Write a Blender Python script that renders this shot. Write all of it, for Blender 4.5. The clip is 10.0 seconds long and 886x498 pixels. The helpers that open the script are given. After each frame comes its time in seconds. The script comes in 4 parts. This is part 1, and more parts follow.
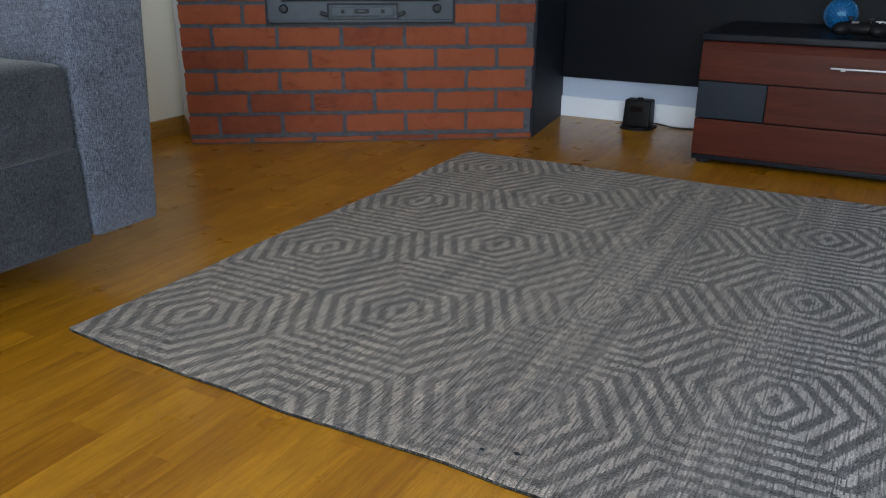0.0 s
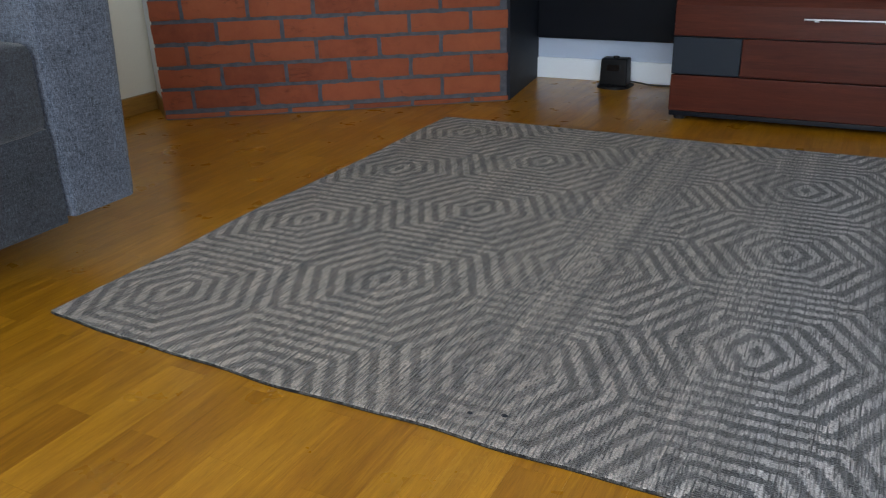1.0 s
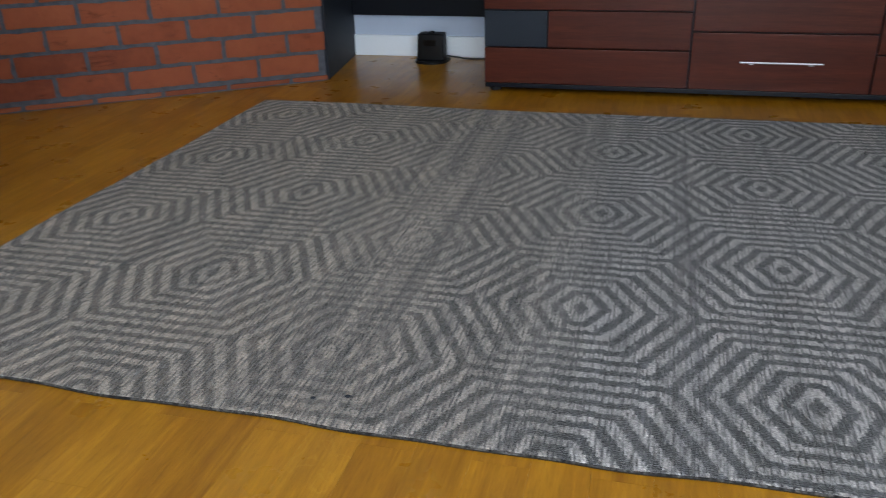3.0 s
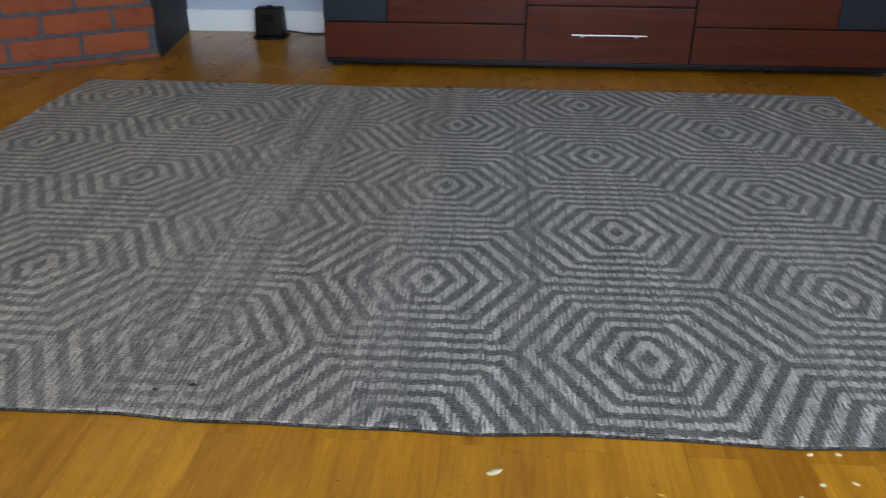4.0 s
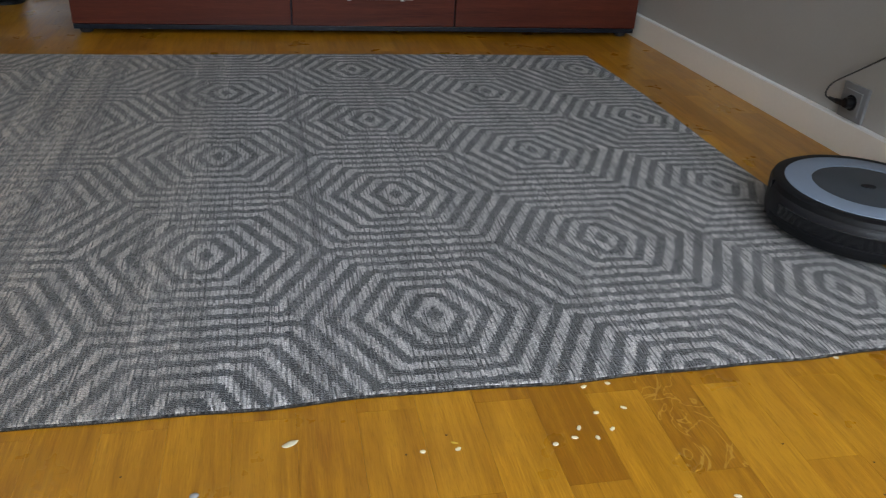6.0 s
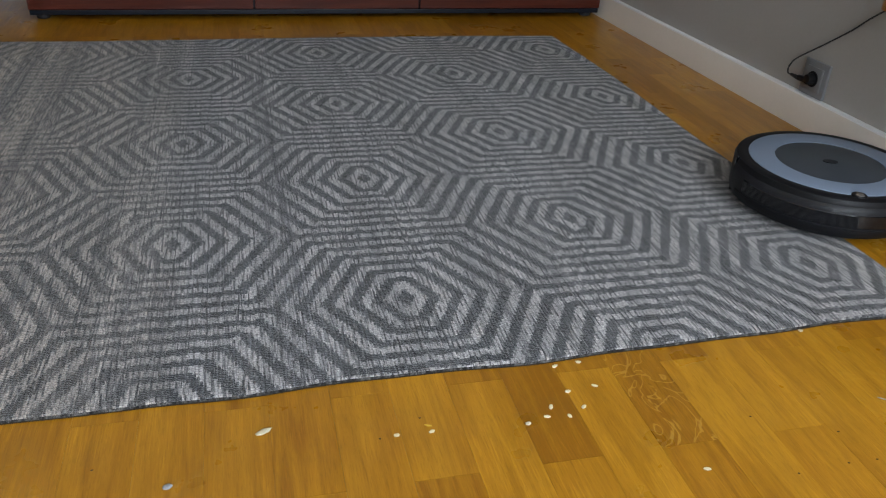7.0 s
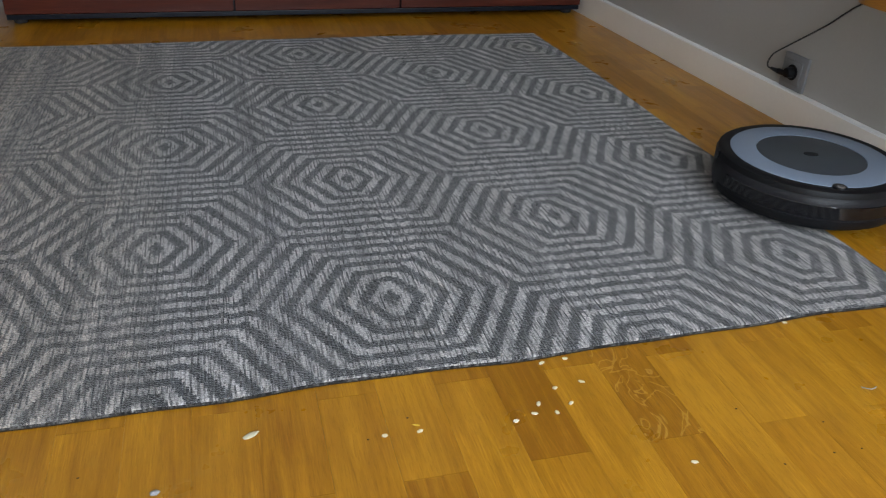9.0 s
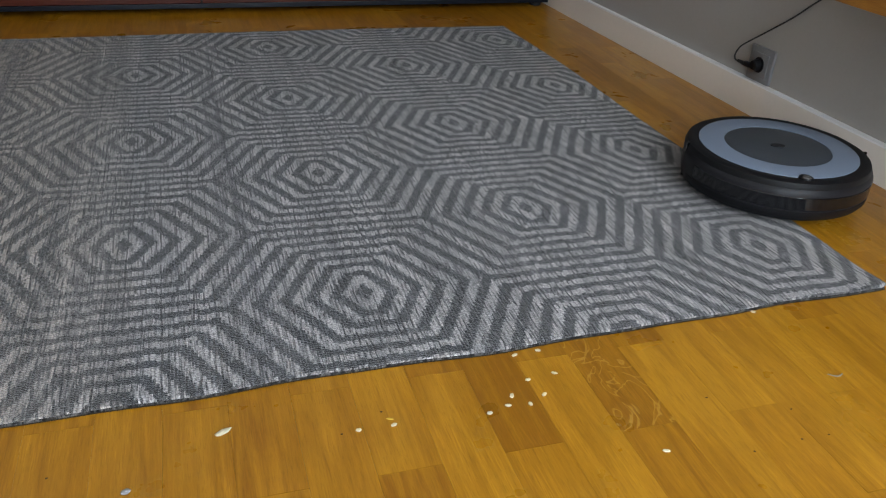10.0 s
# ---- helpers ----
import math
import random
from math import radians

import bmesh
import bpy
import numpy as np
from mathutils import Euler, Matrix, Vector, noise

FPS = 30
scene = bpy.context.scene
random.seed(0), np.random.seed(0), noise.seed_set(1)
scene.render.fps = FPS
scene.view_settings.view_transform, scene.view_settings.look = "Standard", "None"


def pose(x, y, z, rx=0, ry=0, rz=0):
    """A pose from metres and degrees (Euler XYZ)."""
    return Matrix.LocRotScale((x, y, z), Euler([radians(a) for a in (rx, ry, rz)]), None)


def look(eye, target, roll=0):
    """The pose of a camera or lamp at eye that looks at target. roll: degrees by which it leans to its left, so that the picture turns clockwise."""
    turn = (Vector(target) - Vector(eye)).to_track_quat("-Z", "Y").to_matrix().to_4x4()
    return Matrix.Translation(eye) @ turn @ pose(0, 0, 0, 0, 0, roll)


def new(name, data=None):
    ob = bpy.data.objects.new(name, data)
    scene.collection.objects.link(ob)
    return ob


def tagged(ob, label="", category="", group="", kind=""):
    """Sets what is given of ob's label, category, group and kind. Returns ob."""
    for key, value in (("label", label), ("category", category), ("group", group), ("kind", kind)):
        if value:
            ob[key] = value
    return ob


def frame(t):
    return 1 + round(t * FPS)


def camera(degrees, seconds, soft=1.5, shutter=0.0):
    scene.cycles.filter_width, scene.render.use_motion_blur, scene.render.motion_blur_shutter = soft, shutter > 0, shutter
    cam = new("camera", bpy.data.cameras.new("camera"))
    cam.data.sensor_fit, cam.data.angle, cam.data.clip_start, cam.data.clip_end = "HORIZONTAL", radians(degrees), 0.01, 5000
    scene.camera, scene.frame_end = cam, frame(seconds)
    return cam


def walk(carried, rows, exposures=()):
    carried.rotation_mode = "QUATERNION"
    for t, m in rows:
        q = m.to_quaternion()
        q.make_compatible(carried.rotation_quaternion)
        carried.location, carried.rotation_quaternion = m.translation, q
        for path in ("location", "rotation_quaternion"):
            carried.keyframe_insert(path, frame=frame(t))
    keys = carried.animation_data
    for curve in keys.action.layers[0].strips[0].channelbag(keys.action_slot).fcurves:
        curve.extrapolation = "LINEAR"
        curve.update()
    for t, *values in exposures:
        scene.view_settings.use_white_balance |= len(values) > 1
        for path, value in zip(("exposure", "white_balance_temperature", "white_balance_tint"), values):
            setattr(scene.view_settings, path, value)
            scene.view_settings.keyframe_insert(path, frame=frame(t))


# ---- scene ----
cam = camera(57.4, 10.0, 1.1, 0.4)
PATH = [
    (0, (1.259, -0.843, 0.664), (0.347, 0.796, -0.031), 0.2),
    (0.5, (1.259, -0.84, 0.664), (0.355, 0.792, -0.056), -0.5),
    (1, (1.262, -0.841, 0.664), (0.4, 0.79, -0.108), -1.7),
    (1.5, (1.262, -0.84, 0.664), (0.455, 0.815, -0.118), -2.0),
    (2, (1.263, -0.839, 0.665), (0.511, 0.831, -0.138), -2.3),
    (2.2, (1.26, -0.838, 0.665), (0.545, 0.848, -0.14), -2.1),
    (3.3, (1.278, -0.839, 0.665), (0.901, 0.936, -0.177), -1.0),
    (3.5, (1.282, -0.838, 0.665), (0.974, 0.945, -0.186), -0.4),
    (4, (1.29, -0.836, 0.662), (1.16, 0.952, -0.224), 0.2),
    (4.5, (1.292, -0.835, 0.662), (1.351, 0.941, -0.256), 1.2),
    (5, (1.294, -0.833, 0.659), (1.464, 0.924, -0.281), 2.5),
    (5.5, (1.296, -0.832, 0.658), (1.594, 0.917, -0.265), 3.4),
    (6, (1.299, -0.83, 0.655), (1.688, 0.891, -0.287), 3.5),
    (7.5, (1.301, -0.83, 0.656), (1.762, 0.852, -0.323), 3.3),
    (8, (1.301, -0.829, 0.656), (1.763, 0.857, -0.314), 3.2),
    (8.5, (1.301, -0.829, 0.655), (1.761, 0.857, -0.317), 2.7),
    (9, (1.303, -0.83, 0.656), (1.792, 0.845, -0.32), 2.8),
    (9.5, (1.304, -0.83, 0.656), (1.839, 0.828, -0.326), 3.1),
    (10, (1.303, -0.829, 0.655), (1.857, 0.82, -0.332), 3.4),
]
walk(cam, [(t, look(eye, target, roll)) for t, eye, target, roll in PATH])

EAST_W, SOUTH_W = 42.0, 74.0
scene.view_settings.exposure = 0.0

# ---- world, daylight through the windows ----
world = bpy.data.worlds.new("world")
scene.world = world
world.use_nodes = True
wt = world.node_tree
sky = wt.nodes.new("ShaderNodeTexSky")
sky.sky_type, sky.sun_disc = "NISHITA", False
sky.sun_elevation, sky.sun_rotation = radians(38), radians(200)
wt.nodes["Background"].inputs["Strength"].default_value = 0.12
wt.links.new(sky.outputs[0], wt.nodes["Background"].inputs["Color"])


def window_light(name, m, wide, high, watts, colour):
    lamp = bpy.data.lights.new(name, "AREA")
    lamp.shape, lamp.size, lamp.size_y, lamp.energy, lamp.color = "RECTANGLE", wide, high, watts, colour
    ob = new(name, lamp)
    ob.matrix_world = m
    return ob


window_light("daylight_east", look((2.70, -1.65, 1.45), (0.9, -0.6, 0.3)), 1.3, 1.5, EAST_W, (0.80, 0.90, 1.0))
window_light("daylight_south", look((1.6, -2.66, 1.12), (1.4, 1.0, 0.55)), 1.6, 1.9, SOUTH_W, (0.77, 0.885, 1.0))


# ---- materials ----
class Shader:
    """A small builder for node materials."""

    def __init__(self, name):
        self.m = bpy.data.materials.new(name)
        self.m.use_nodes = True
        self.t = self.m.node_tree
        self.b = self.t.nodes["Principled BSDF"]
        self.coords = self.t.nodes.new("ShaderNodeTexCoord")

    def put(self, socket, value):
        if isinstance(value, bpy.types.NodeSocket):
            self.t.links.new(value, socket)
        elif value is not None:
            socket.default_value = value

    def node(self, kind, ins=(), **props):
        n = self.t.nodes.new("ShaderNode" + kind)
        if "operation" in props:
            n.operation = props["operation"]
        for key, v in (ins.items() if isinstance(ins, dict) else enumerate(ins)):
            self.put(n.inputs[key], v)
        return n

    def math(self, op, a, b=None, c=None):
        n = self.t.nodes.new("ShaderNodeMath")
        n.operation = op
        for i, v in enumerate((a, b, c)):
            self.put(n.inputs[i], v)
        return n.outputs[0]

    def mapped(self, scale=(1, 1, 1), loc=(0, 0, 0), rot=(0, 0, 0), source="Object"):
        n = self.t.nodes.new("ShaderNodeMapping")
        self.put(n.inputs["Vector"], self.coords.outputs[source])
        n.inputs["Scale"].default_value, n.inputs["Location"].default_value, n.inputs["Rotation"].default_value = scale, loc, rot
        return n.outputs[0]

    def noise(self, vector, scale=5.0, detail=4.0, rough=0.55, distortion=0.0):
        n = self.t.nodes.new("ShaderNodeTexNoise")
        self.put(n.inputs["Vector"], vector)
        n.inputs["Scale"].default_value, n.inputs["Detail"].default_value = scale, detail
        n.inputs["Roughness"].default_value, n.inputs["Distortion"].default_value = rough, distortion
        return n.outputs["Fac"]

    def wave(self, vector, scale, distortion=0.0, axis="X", detail=1.0, dscale=1.0):
        n = self.t.nodes.new("ShaderNodeTexWave")
        n.bands_direction = axis
        self.put(n.inputs["Vector"], vector)
        n.inputs["Scale"].default_value, n.inputs["Distortion"].default_value = scale, distortion
        n.inputs["Detail"].default_value, n.inputs["Detail Scale"].default_value = detail, dscale
        return n.outputs["Fac"]

    def ramp(self, fac, stops, mode="LINEAR"):
        n = self.t.nodes.new("ShaderNodeValToRGB")
        n.color_ramp.interpolation = mode
        e = n.color_ramp.elements
        while len(e) < len(stops):
            e.new(0.5)
        for el, (pos, col) in zip(e, stops):
            el.position, el.color = pos, (*col, 1) if len(col) == 3 else (col[0], col[0], col[0], 1)
        self.put(n.inputs[0], fac)
        return n.outputs[0]

    def mix(self, fac, a, b, blend="MIX"):
        n = self.t.nodes.new("ShaderNodeMix")
        n.data_type, n.blend_type = "RGBA", blend
        for key, v in ((0, fac), (6, a), (7, b)):
            self.put(n.inputs[key], (*v, 1) if isinstance(v, tuple) and len(v) == 3 else v)
        return n.outputs[2]

    def bump(self, height, strength=0.3, distance=0.002, normal=None):
        n = self.t.nodes.new("ShaderNodeBump")
        n.inputs["Strength"].default_value, n.inputs["Distance"].default_value = strength, distance
        self.put(n.inputs["Height"], height)
        if normal is not None:
            self.put(n.inputs["Normal"], normal)
        return n.outputs[0]

    def random(self):
        """A number that differs from piece to piece, joined or not."""
        a = self.t.nodes.new("ShaderNodeObjectInfo").outputs["Random"]
        g = self.t.nodes.new("ShaderNodeNewGeometry").outputs["Random Per Island"]
        return self.math("FRACT", self.math("ADD", a, g))

    def done(self, colour, rough=0.5, metal=0.0, normal=None, coat=0.0, spec=None, coat_rough=0.1):
        self.put(self.b.inputs["Base Color"], (*colour, 1) if isinstance(colour, tuple) and len(colour) == 3 else colour)
        self.put(self.b.inputs["Roughness"], rough)
        self.put(self.b.inputs["Metallic"], metal)
        self.put(self.b.inputs["Normal"], normal)
        self.put(self.b.inputs["Coat Weight"], coat)
        self.put(self.b.inputs["Coat Roughness"], coat_rough)
        self.put(self.b.inputs["Specular IOR Level"], spec)
        return self.m


def plain(name, colour, rough=0.5, metal=0.0, var=0.12, scale=30.0, bump=0.05, coat=0.0, spec=0.5):
    """A worn plain surface: slight mottling at two scales and a fine relief."""
    s = Shader(name)
    v = s.mapped()
    big, fine = s.noise(v, scale * 0.15, 3), s.noise(v, scale * 6, 3)
    k = s.math("ADD", s.math("MULTIPLY", big, 0.65), s.math("MULTIPLY", fine, 0.35))
    lo, hi = tuple(c * (1 - var) for c in colour), tuple(min(1, c * (1 + var)) for c in colour)
    r = s.math("ADD", rough - 0.06, s.math("MULTIPLY", big, 0.12))
    return s.done(s.ramp(k, [(0.3, lo), (0.7, hi)]), r, metal, s.bump(fine, bump, 0.001), coat, spec)


def oak(name="oak_parquet", tone=None, figured=False, dark=(0.265, 0.104, 0.0045), mid=(0.375, 0.162, 0.0075), light=(0.468, 0.217, 0.0125), rough=0.30, along="Y", coat=0.20):
    s = Shader(name)
    r = s.random()
    shade = r if tone is None else tone
    shift = s.node("CombineXYZ", [s.math("MULTIPLY", r, 37.0), s.math("MULTIPLY", r, 91.0), s.math("MULTIPLY", r, 13.0)]).outputs[0]
    geo = s.t.nodes.new("ShaderNodeNewGeometry").outputs["Position"]
    at = s.node("VectorMath", [geo, shift], operation="ADD").outputs[0]
    stretch = {"Y": (1, 0.07, 1), "X": (0.07, 1, 1)}[along]
    long = s.node("VectorMath", [at, stretch], operation="MULTIPLY").outputs[0]
    grain = s.noise(long, 520, 6, 0.75)
    rings = s.noise(long, 55, 3, 0.5, 1.2)
    fig = s.node("VectorMath", [at, (1, 0.6, 1)], operation="MULTIPLY").outputs[0]
    flame = s.math("MULTIPLY", (1.0 if figured else s.math("MULTIPLY", s.math("GREATER_THAN", r, 0.90), 0.35)), s.ramp(s.math("SINE", s.math("MULTIPLY", s.noise(fig, 24, 2, 0.5, 1.4), 26.0)), [(0.78, (0,)), (0.97, (1,))]))
    pores = s.ramp(s.noise(long, 640, 3, 0.6), [(0.38, (1,)), (0.45, (0,))])
    k = s.math("ADD", s.math("MULTIPLY", rings, 0.62), s.math("MULTIPLY", grain, 0.38))
    base = s.ramp(s.math("ADD", s.math("ADD", -0.075, s.math("MULTIPLY", shade, 0.17)), s.math("MULTIPLY", k, 0.98)), [(0.32, dark), (0.50, mid), (0.68, light)])
    base = s.mix(s.math("MULTIPLY", flame, 0.38), base, (0.62, 0.36, 0.06))
    base = s.mix(s.math("MULTIPLY", pores, 0.22), base, tuple(c * 0.55 for c in dark))
    cloud = s.noise(s.node("VectorMath", [at, (1, 0.22, 1)], operation="MULTIPLY").outputs[0], 22, 3, 0.55, 0.6)
    base = s.mix(1.0, base, s.ramp(cloud, [(0.32, (0.90, 0.885, 0.86)), (0.50, (1.0, 1.0, 1.0)), (0.68, (1.09, 1.09, 1.10))]), "MULTIPLY")
    fleck = s.node("VectorMath", [at, tuple(0.35 * c if c < 1 else c for c in stretch)], operation="MULTIPLY").outputs[0]
    pale = s.math("MULTIPLY", s.ramp(s.noise(fleck, 620, 2, 0.6), [(0.52, (0,)), (0.62, (1,))]), s.ramp(s.noise(at, 14, 2), [(0.42, (0.04,)), (0.64, (0.42,))]))
    base = s.mix(pale, base, s.mix(1.0, base, (1.38, 1.42, 1.7), "MULTIPLY"))
    scuff = s.noise(geo, 9, 4)
    ro = s.math("ADD", rough - 0.10, s.math("MULTIPLY", scuff, 0.2))
    return s.done(base, ro, 0, s.bump(s.math("SUBTRACT", grain, s.math("MULTIPLY", pores, 0.6)), 0.10, 0.0006), coat, 0.42, 0.15)


def cherry():
    """Reddish-brown stained veneer with a satin lacquer."""
    s = Shader("cherry_veneer")
    v = s.mapped((0.06, 1, 1))
    fine, wide = s.noise(v, 300, 5, 0.6), s.noise(v, 28, 3, 0.5, 1.5)
    k = s.math("ADD", s.math("MULTIPLY", fine, 0.45), s.math("MULTIPLY", wide, 0.55))
    col = s.ramp(k, [(0.32, (0.041, 0.0072, 0.0036)), (0.5, (0.067, 0.0128, 0.0058)), (0.70, (0.102, 0.0225, 0.0098))])
    return s.done(col, s.math("ADD", 0.34, s.math("MULTIPLY", wide, 0.12)), 0, s.bump(fine, 0.08, 0.0005), 0.05, 0.165)


def brick():
    s = Shader("fired_brick")
    r = s.random()
    geo = s.t.nodes.new("ShaderNodeNewGeometry").outputs["Position"]
    n1, n2, n3 = s.noise(geo, 28, 5, 0.65), s.noise(geo, 260, 4, 0.7), s.noise(geo, 9, 3)
    k = s.math("ADD", s.math("MULTIPLY", r, 0.35), s.math("ADD", s.math("MULTIPLY", n1, 0.40), s.math("MULTIPLY", n3, 0.25)))
    col = s.ramp(k, [(0.25, (0.155, 0.033, 0.013)), (0.5, (0.240, 0.057, 0.021)), (0.80, (0.305, 0.084, 0.032))])
    soot = s.ramp(s.noise(geo, 60, 6, 0.75, 1.0), [(0.60, (0,)), (0.76, (1,))])
    col = s.mix(s.math("MULTIPLY", soot, 0.55), col, (0.085, 0.030, 0.020))
    crack = s.ramp(s.noise(s.node("VectorMath", [geo, (1, 1, 3.4)], operation="MULTIPLY").outputs[0], 11, 3, 0.55, 0.7), [(0.485, (0,)), (0.50, (1,)), (0.515, (0,))])
    crack = s.math("MULTIPLY", crack, s.ramp(s.noise(geo, 11, 2), [(0.55, (0,)), (0.62, (1,))]))
    col = s.mix(s.math("MULTIPLY", crack, 0.45), col, (0.055, 0.016, 0.010))
    h = s.math("SUBTRACT", s.math("ADD", s.math("MULTIPLY", n1, 0.7), s.math("MULTIPLY", n2, 0.3)), s.math("MULTIPLY", crack, 0.6))
    return s.done(col, 0.72, 0, s.bump(h, 0.7, 0.004), 0, 0.3)


def fabric(name, lo, hi):
    """A coarse chenille weave with streaks of lighter yarn."""
    s = Shader(name)
    v = s.mapped()
    slub = s.noise(s.mapped((1, 1, 0.20)), 560, 3, 0.7)
    slub2 = s.noise(s.mapped((0.18, 0.18, 1)), 500, 3, 0.7)
    big = s.noise(v, 6, 3)
    fine = s.noise(v, 700, 2, 0.6)
    k = s.math("ADD", s.math("ADD", s.math("MULTIPLY", slub, 0.44), s.math("MULTIPLY", slub2, 0.26)), s.math("ADD", s.math("MULTIPLY", fine, 0.16), s.math("MULTIPLY", big, 0.14)))
    col = s.ramp(k, [(0.41, lo), (0.53, tuple(p * 0.6 + q * 0.4 for p, q in zip(lo, hi))), (0.66, hi)])
    m = s.done(col, 0.9, 0, s.bump(k, 0.7, 0.002), 0, 0.2)
    s.b.inputs["Sheen Weight"].default_value = 0.25
    return m


# the rug's lattice of nested hexagons
COL_A, COL_STEP, ROW_A, ROW_B, ROW_STEP = 0.153, 0.3403, 0.150, 0.364, 0.4285


def rug_weave():
    s = Shader("rug_weave")
    geo = s.coords.outputs["Object"]
    sep = s.node("SeparateXYZ", [geo])
    x0, y0 = sep.outputs[0], sep.outputs[1]
    wob = s.noise(geo, 7, 2)
    wob2 = s.noise(s.mapped((1, 1, 1), (5, 3, 0)), 7, 2)
    # the knots step the outlines of the bands
    jit = s.noise(geo, 160, 1)
    x = s.math("ADD", x0, s.math("ADD", s.math("MULTIPLY", s.math("SUBTRACT", wob, 0.5), 0.007), s.math("MULTIPLY", s.math("SUBTRACT", jit, 0.5), 0.003)))
    y = s.math("ADD", y0, s.math("ADD", s.math("MULTIPLY", s.math("SUBTRACT", wob2, 0.5), 0.006), s.math("MULTIPLY", s.math("SUBTRACT", jit, 0.5), 0.004)))
    x, y = s.math("SNAP", x, 0.0042), s.math("SNAP", y, 0.0035)
    # each warp column is woven a little higher or lower than its neighbour
    pitch = s.math("ADD", s.math("DIVIDE", x0, 0.0072), s.math("MULTIPLY", s.noise(s.mapped((1, 0.25, 1), (8, 1, 0)), 30, 2), 1.6))
    column = s.math("FLOOR", pitch)
    step = s.t.nodes.new("ShaderNodeTexWhiteNoise")
    step.noise_dimensions = "1D"
    s.put(step.inputs["W"], column)
    y = s.math("ADD", y, s.math("MULTIPLY", s.math("SUBTRACT", step.outputs["Value"], 0.5), 0.0046))

    def rings(cx, cy):
        u = s.math("ABSOLUTE", s.math("WRAP", s.math("SUBTRACT", x, cx), COL_STEP, -COL_STEP))
        v = s.math("ABSOLUTE", s.math("WRAP", s.math("SUBTRACT", y, cy), ROW_STEP / 2, -ROW_STEP / 2))
        side = s.math("DIVIDE", s.math("ADD", u, s.math("MULTIPLY", v, 0.54)), 0.03725)
        flat = s.math("DIVIDE", s.math("SUBTRACT", v, 0.0234), 0.0268)
        return side, flat

    def pick(fac, a, b):
        return s.math("ADD", s.math("MULTIPLY", a, s.math("SUBTRACT", 1.0, fac)), s.math("MULTIPLY", b, fac))

    # the level bars above and below a hexagon run on to the next one in its column
    (side_a, flat_a), (side_b, flat_b) = rings(COL_A, ROW_A), rings(COL_A + COL_STEP, ROW_B)
    h = s.math("MINIMUM", side_a, side_b)
    h = pick(s.math("GREATER_THAN", flat_a, side_a), h, flat_a)
    h = pick(s.math("GREATER_THAN", flat_b, side_b), h, flat_b)
    band = s.math("COSINE", s.math("MULTIPLY", s.math("SUBTRACT", h, 0.62), 2 * math.pi))
    light = s.ramp(s.math("ADD", s.math("MULTIPLY", band, 0.5), 0.5), [(0.44, (0,)), (0.56, (1,))])
    # yarn lots change across the rug in stripes that run with the warp
    across = s.math("DIVIDE", s.math("ADD", x0, s.math("MULTIPLY", s.math("SUBTRACT", s.noise(s.mapped((1, 0.12, 1)), 9, 2), 0.5), 0.05)), 2.32)
    strength = s.ramp(across, [(0.0, (0.78,)), (0.24, (0.82,)), (0.30, (0.55,)), (0.33, (0.34,)), (0.385, (0.30,)), (0.40, (0.85,)), (0.452, (0.90,)), (0.46, (0.62,)), (0.504, (0.62,)), (0.510, (1.0,)), (0.565, (1.0,)), (0.572, (0.70,)), (0.590, (0.75,)), (0.60, (1.0,)), (1.0, (0.95,))])
    tone = s.ramp(across, [(0.0, (0.52, 0.462, 0.378)), (0.25, (0.50, 0.450, 0.374)), (0.38, (0.465, 0.424, 0.364)), (0.46, (0.44, 0.413, 0.372)), (0.505, (0.47, 0.46, 0.433)), (0.515, (0.455, 0.455, 0.447)), (0.75, (0.475, 0.475, 0.466)), (1.0, (0.495, 0.493, 0.482))])
    dark = s.ramp(across, [(0.0, (0.130, 0.106, 0.078)), (0.30, (0.138, 0.116, 0.090)), (0.48, (0.104, 0.098, 0.090)), (0.515, (0.052, 0.056, 0.063)), (0.75, (0.064, 0.068, 0.074)), (1.0, (0.068, 0.070, 0.074))])
    mid = s.mix(0.5, tone, dark)
    fade = s.ramp(s.noise(s.mapped((1, 0.10, 1), (7, 5, 0)), 17, 4, 0.7), [(0.30, (0.70,)), (0.44, (0.96,)), (0.60, (1.0,))])
    strength = s.math("MULTIPLY", strength, fade)
    dk = s.mix(strength, mid, dark)
    lt = s.mix(strength, mid, tone)
    streak = s.noise(s.mapped((1, 0.05, 1), (3, 1, 0)), 26, 3, 0.6)
    lt = s.mix(1.0, lt, s.ramp(streak, [(0.34, (0.84, 0.81, 0.82)), (0.50, (1.06, 1.02, 1.03)), (0.66, (1.24, 1.19, 1.20))]), "MULTIPLY")
    dk = s.mix(1.0, dk, s.ramp(streak, [(0.38, (0.66, 0.65, 0.66)), (0.50, (1.0, 0.975, 0.985)), (0.62, (1.40, 1.36, 1.38))]), "MULTIPLY")
    # long streaks of darker and lighter yarn, most of all in the worn middle
    worn = s.ramp(across, [(0.26, (0.40,)), (0.32, (1.0,)), (0.385, (1.0,)), (0.41, (0.55,)), (0.50, (0.65,)), (0.515, (0.40,)), (0.565, (0.40,)), (0.575, (1.0,)), (0.590, (1.0,)), (0.60, (0.40,))])
    long = s.ramp(s.noise(s.mapped((1, 0.022, 1), (11, 3, 0)), 52, 4, 0.7), [(0.36, (0.46, 0.46, 0.50)), (0.45, (0.88, 0.88, 0.90)), (0.55, (1.08, 1.07, 1.07)), (0.63, (1.26, 1.24, 1.24))])
    lt = s.mix(worn, lt, s.mix(1.0, lt, long, "MULTIPLY"))
    dk = s.mix(worn, dk, s.mix(1.0, dk, long, "MULTIPLY"))
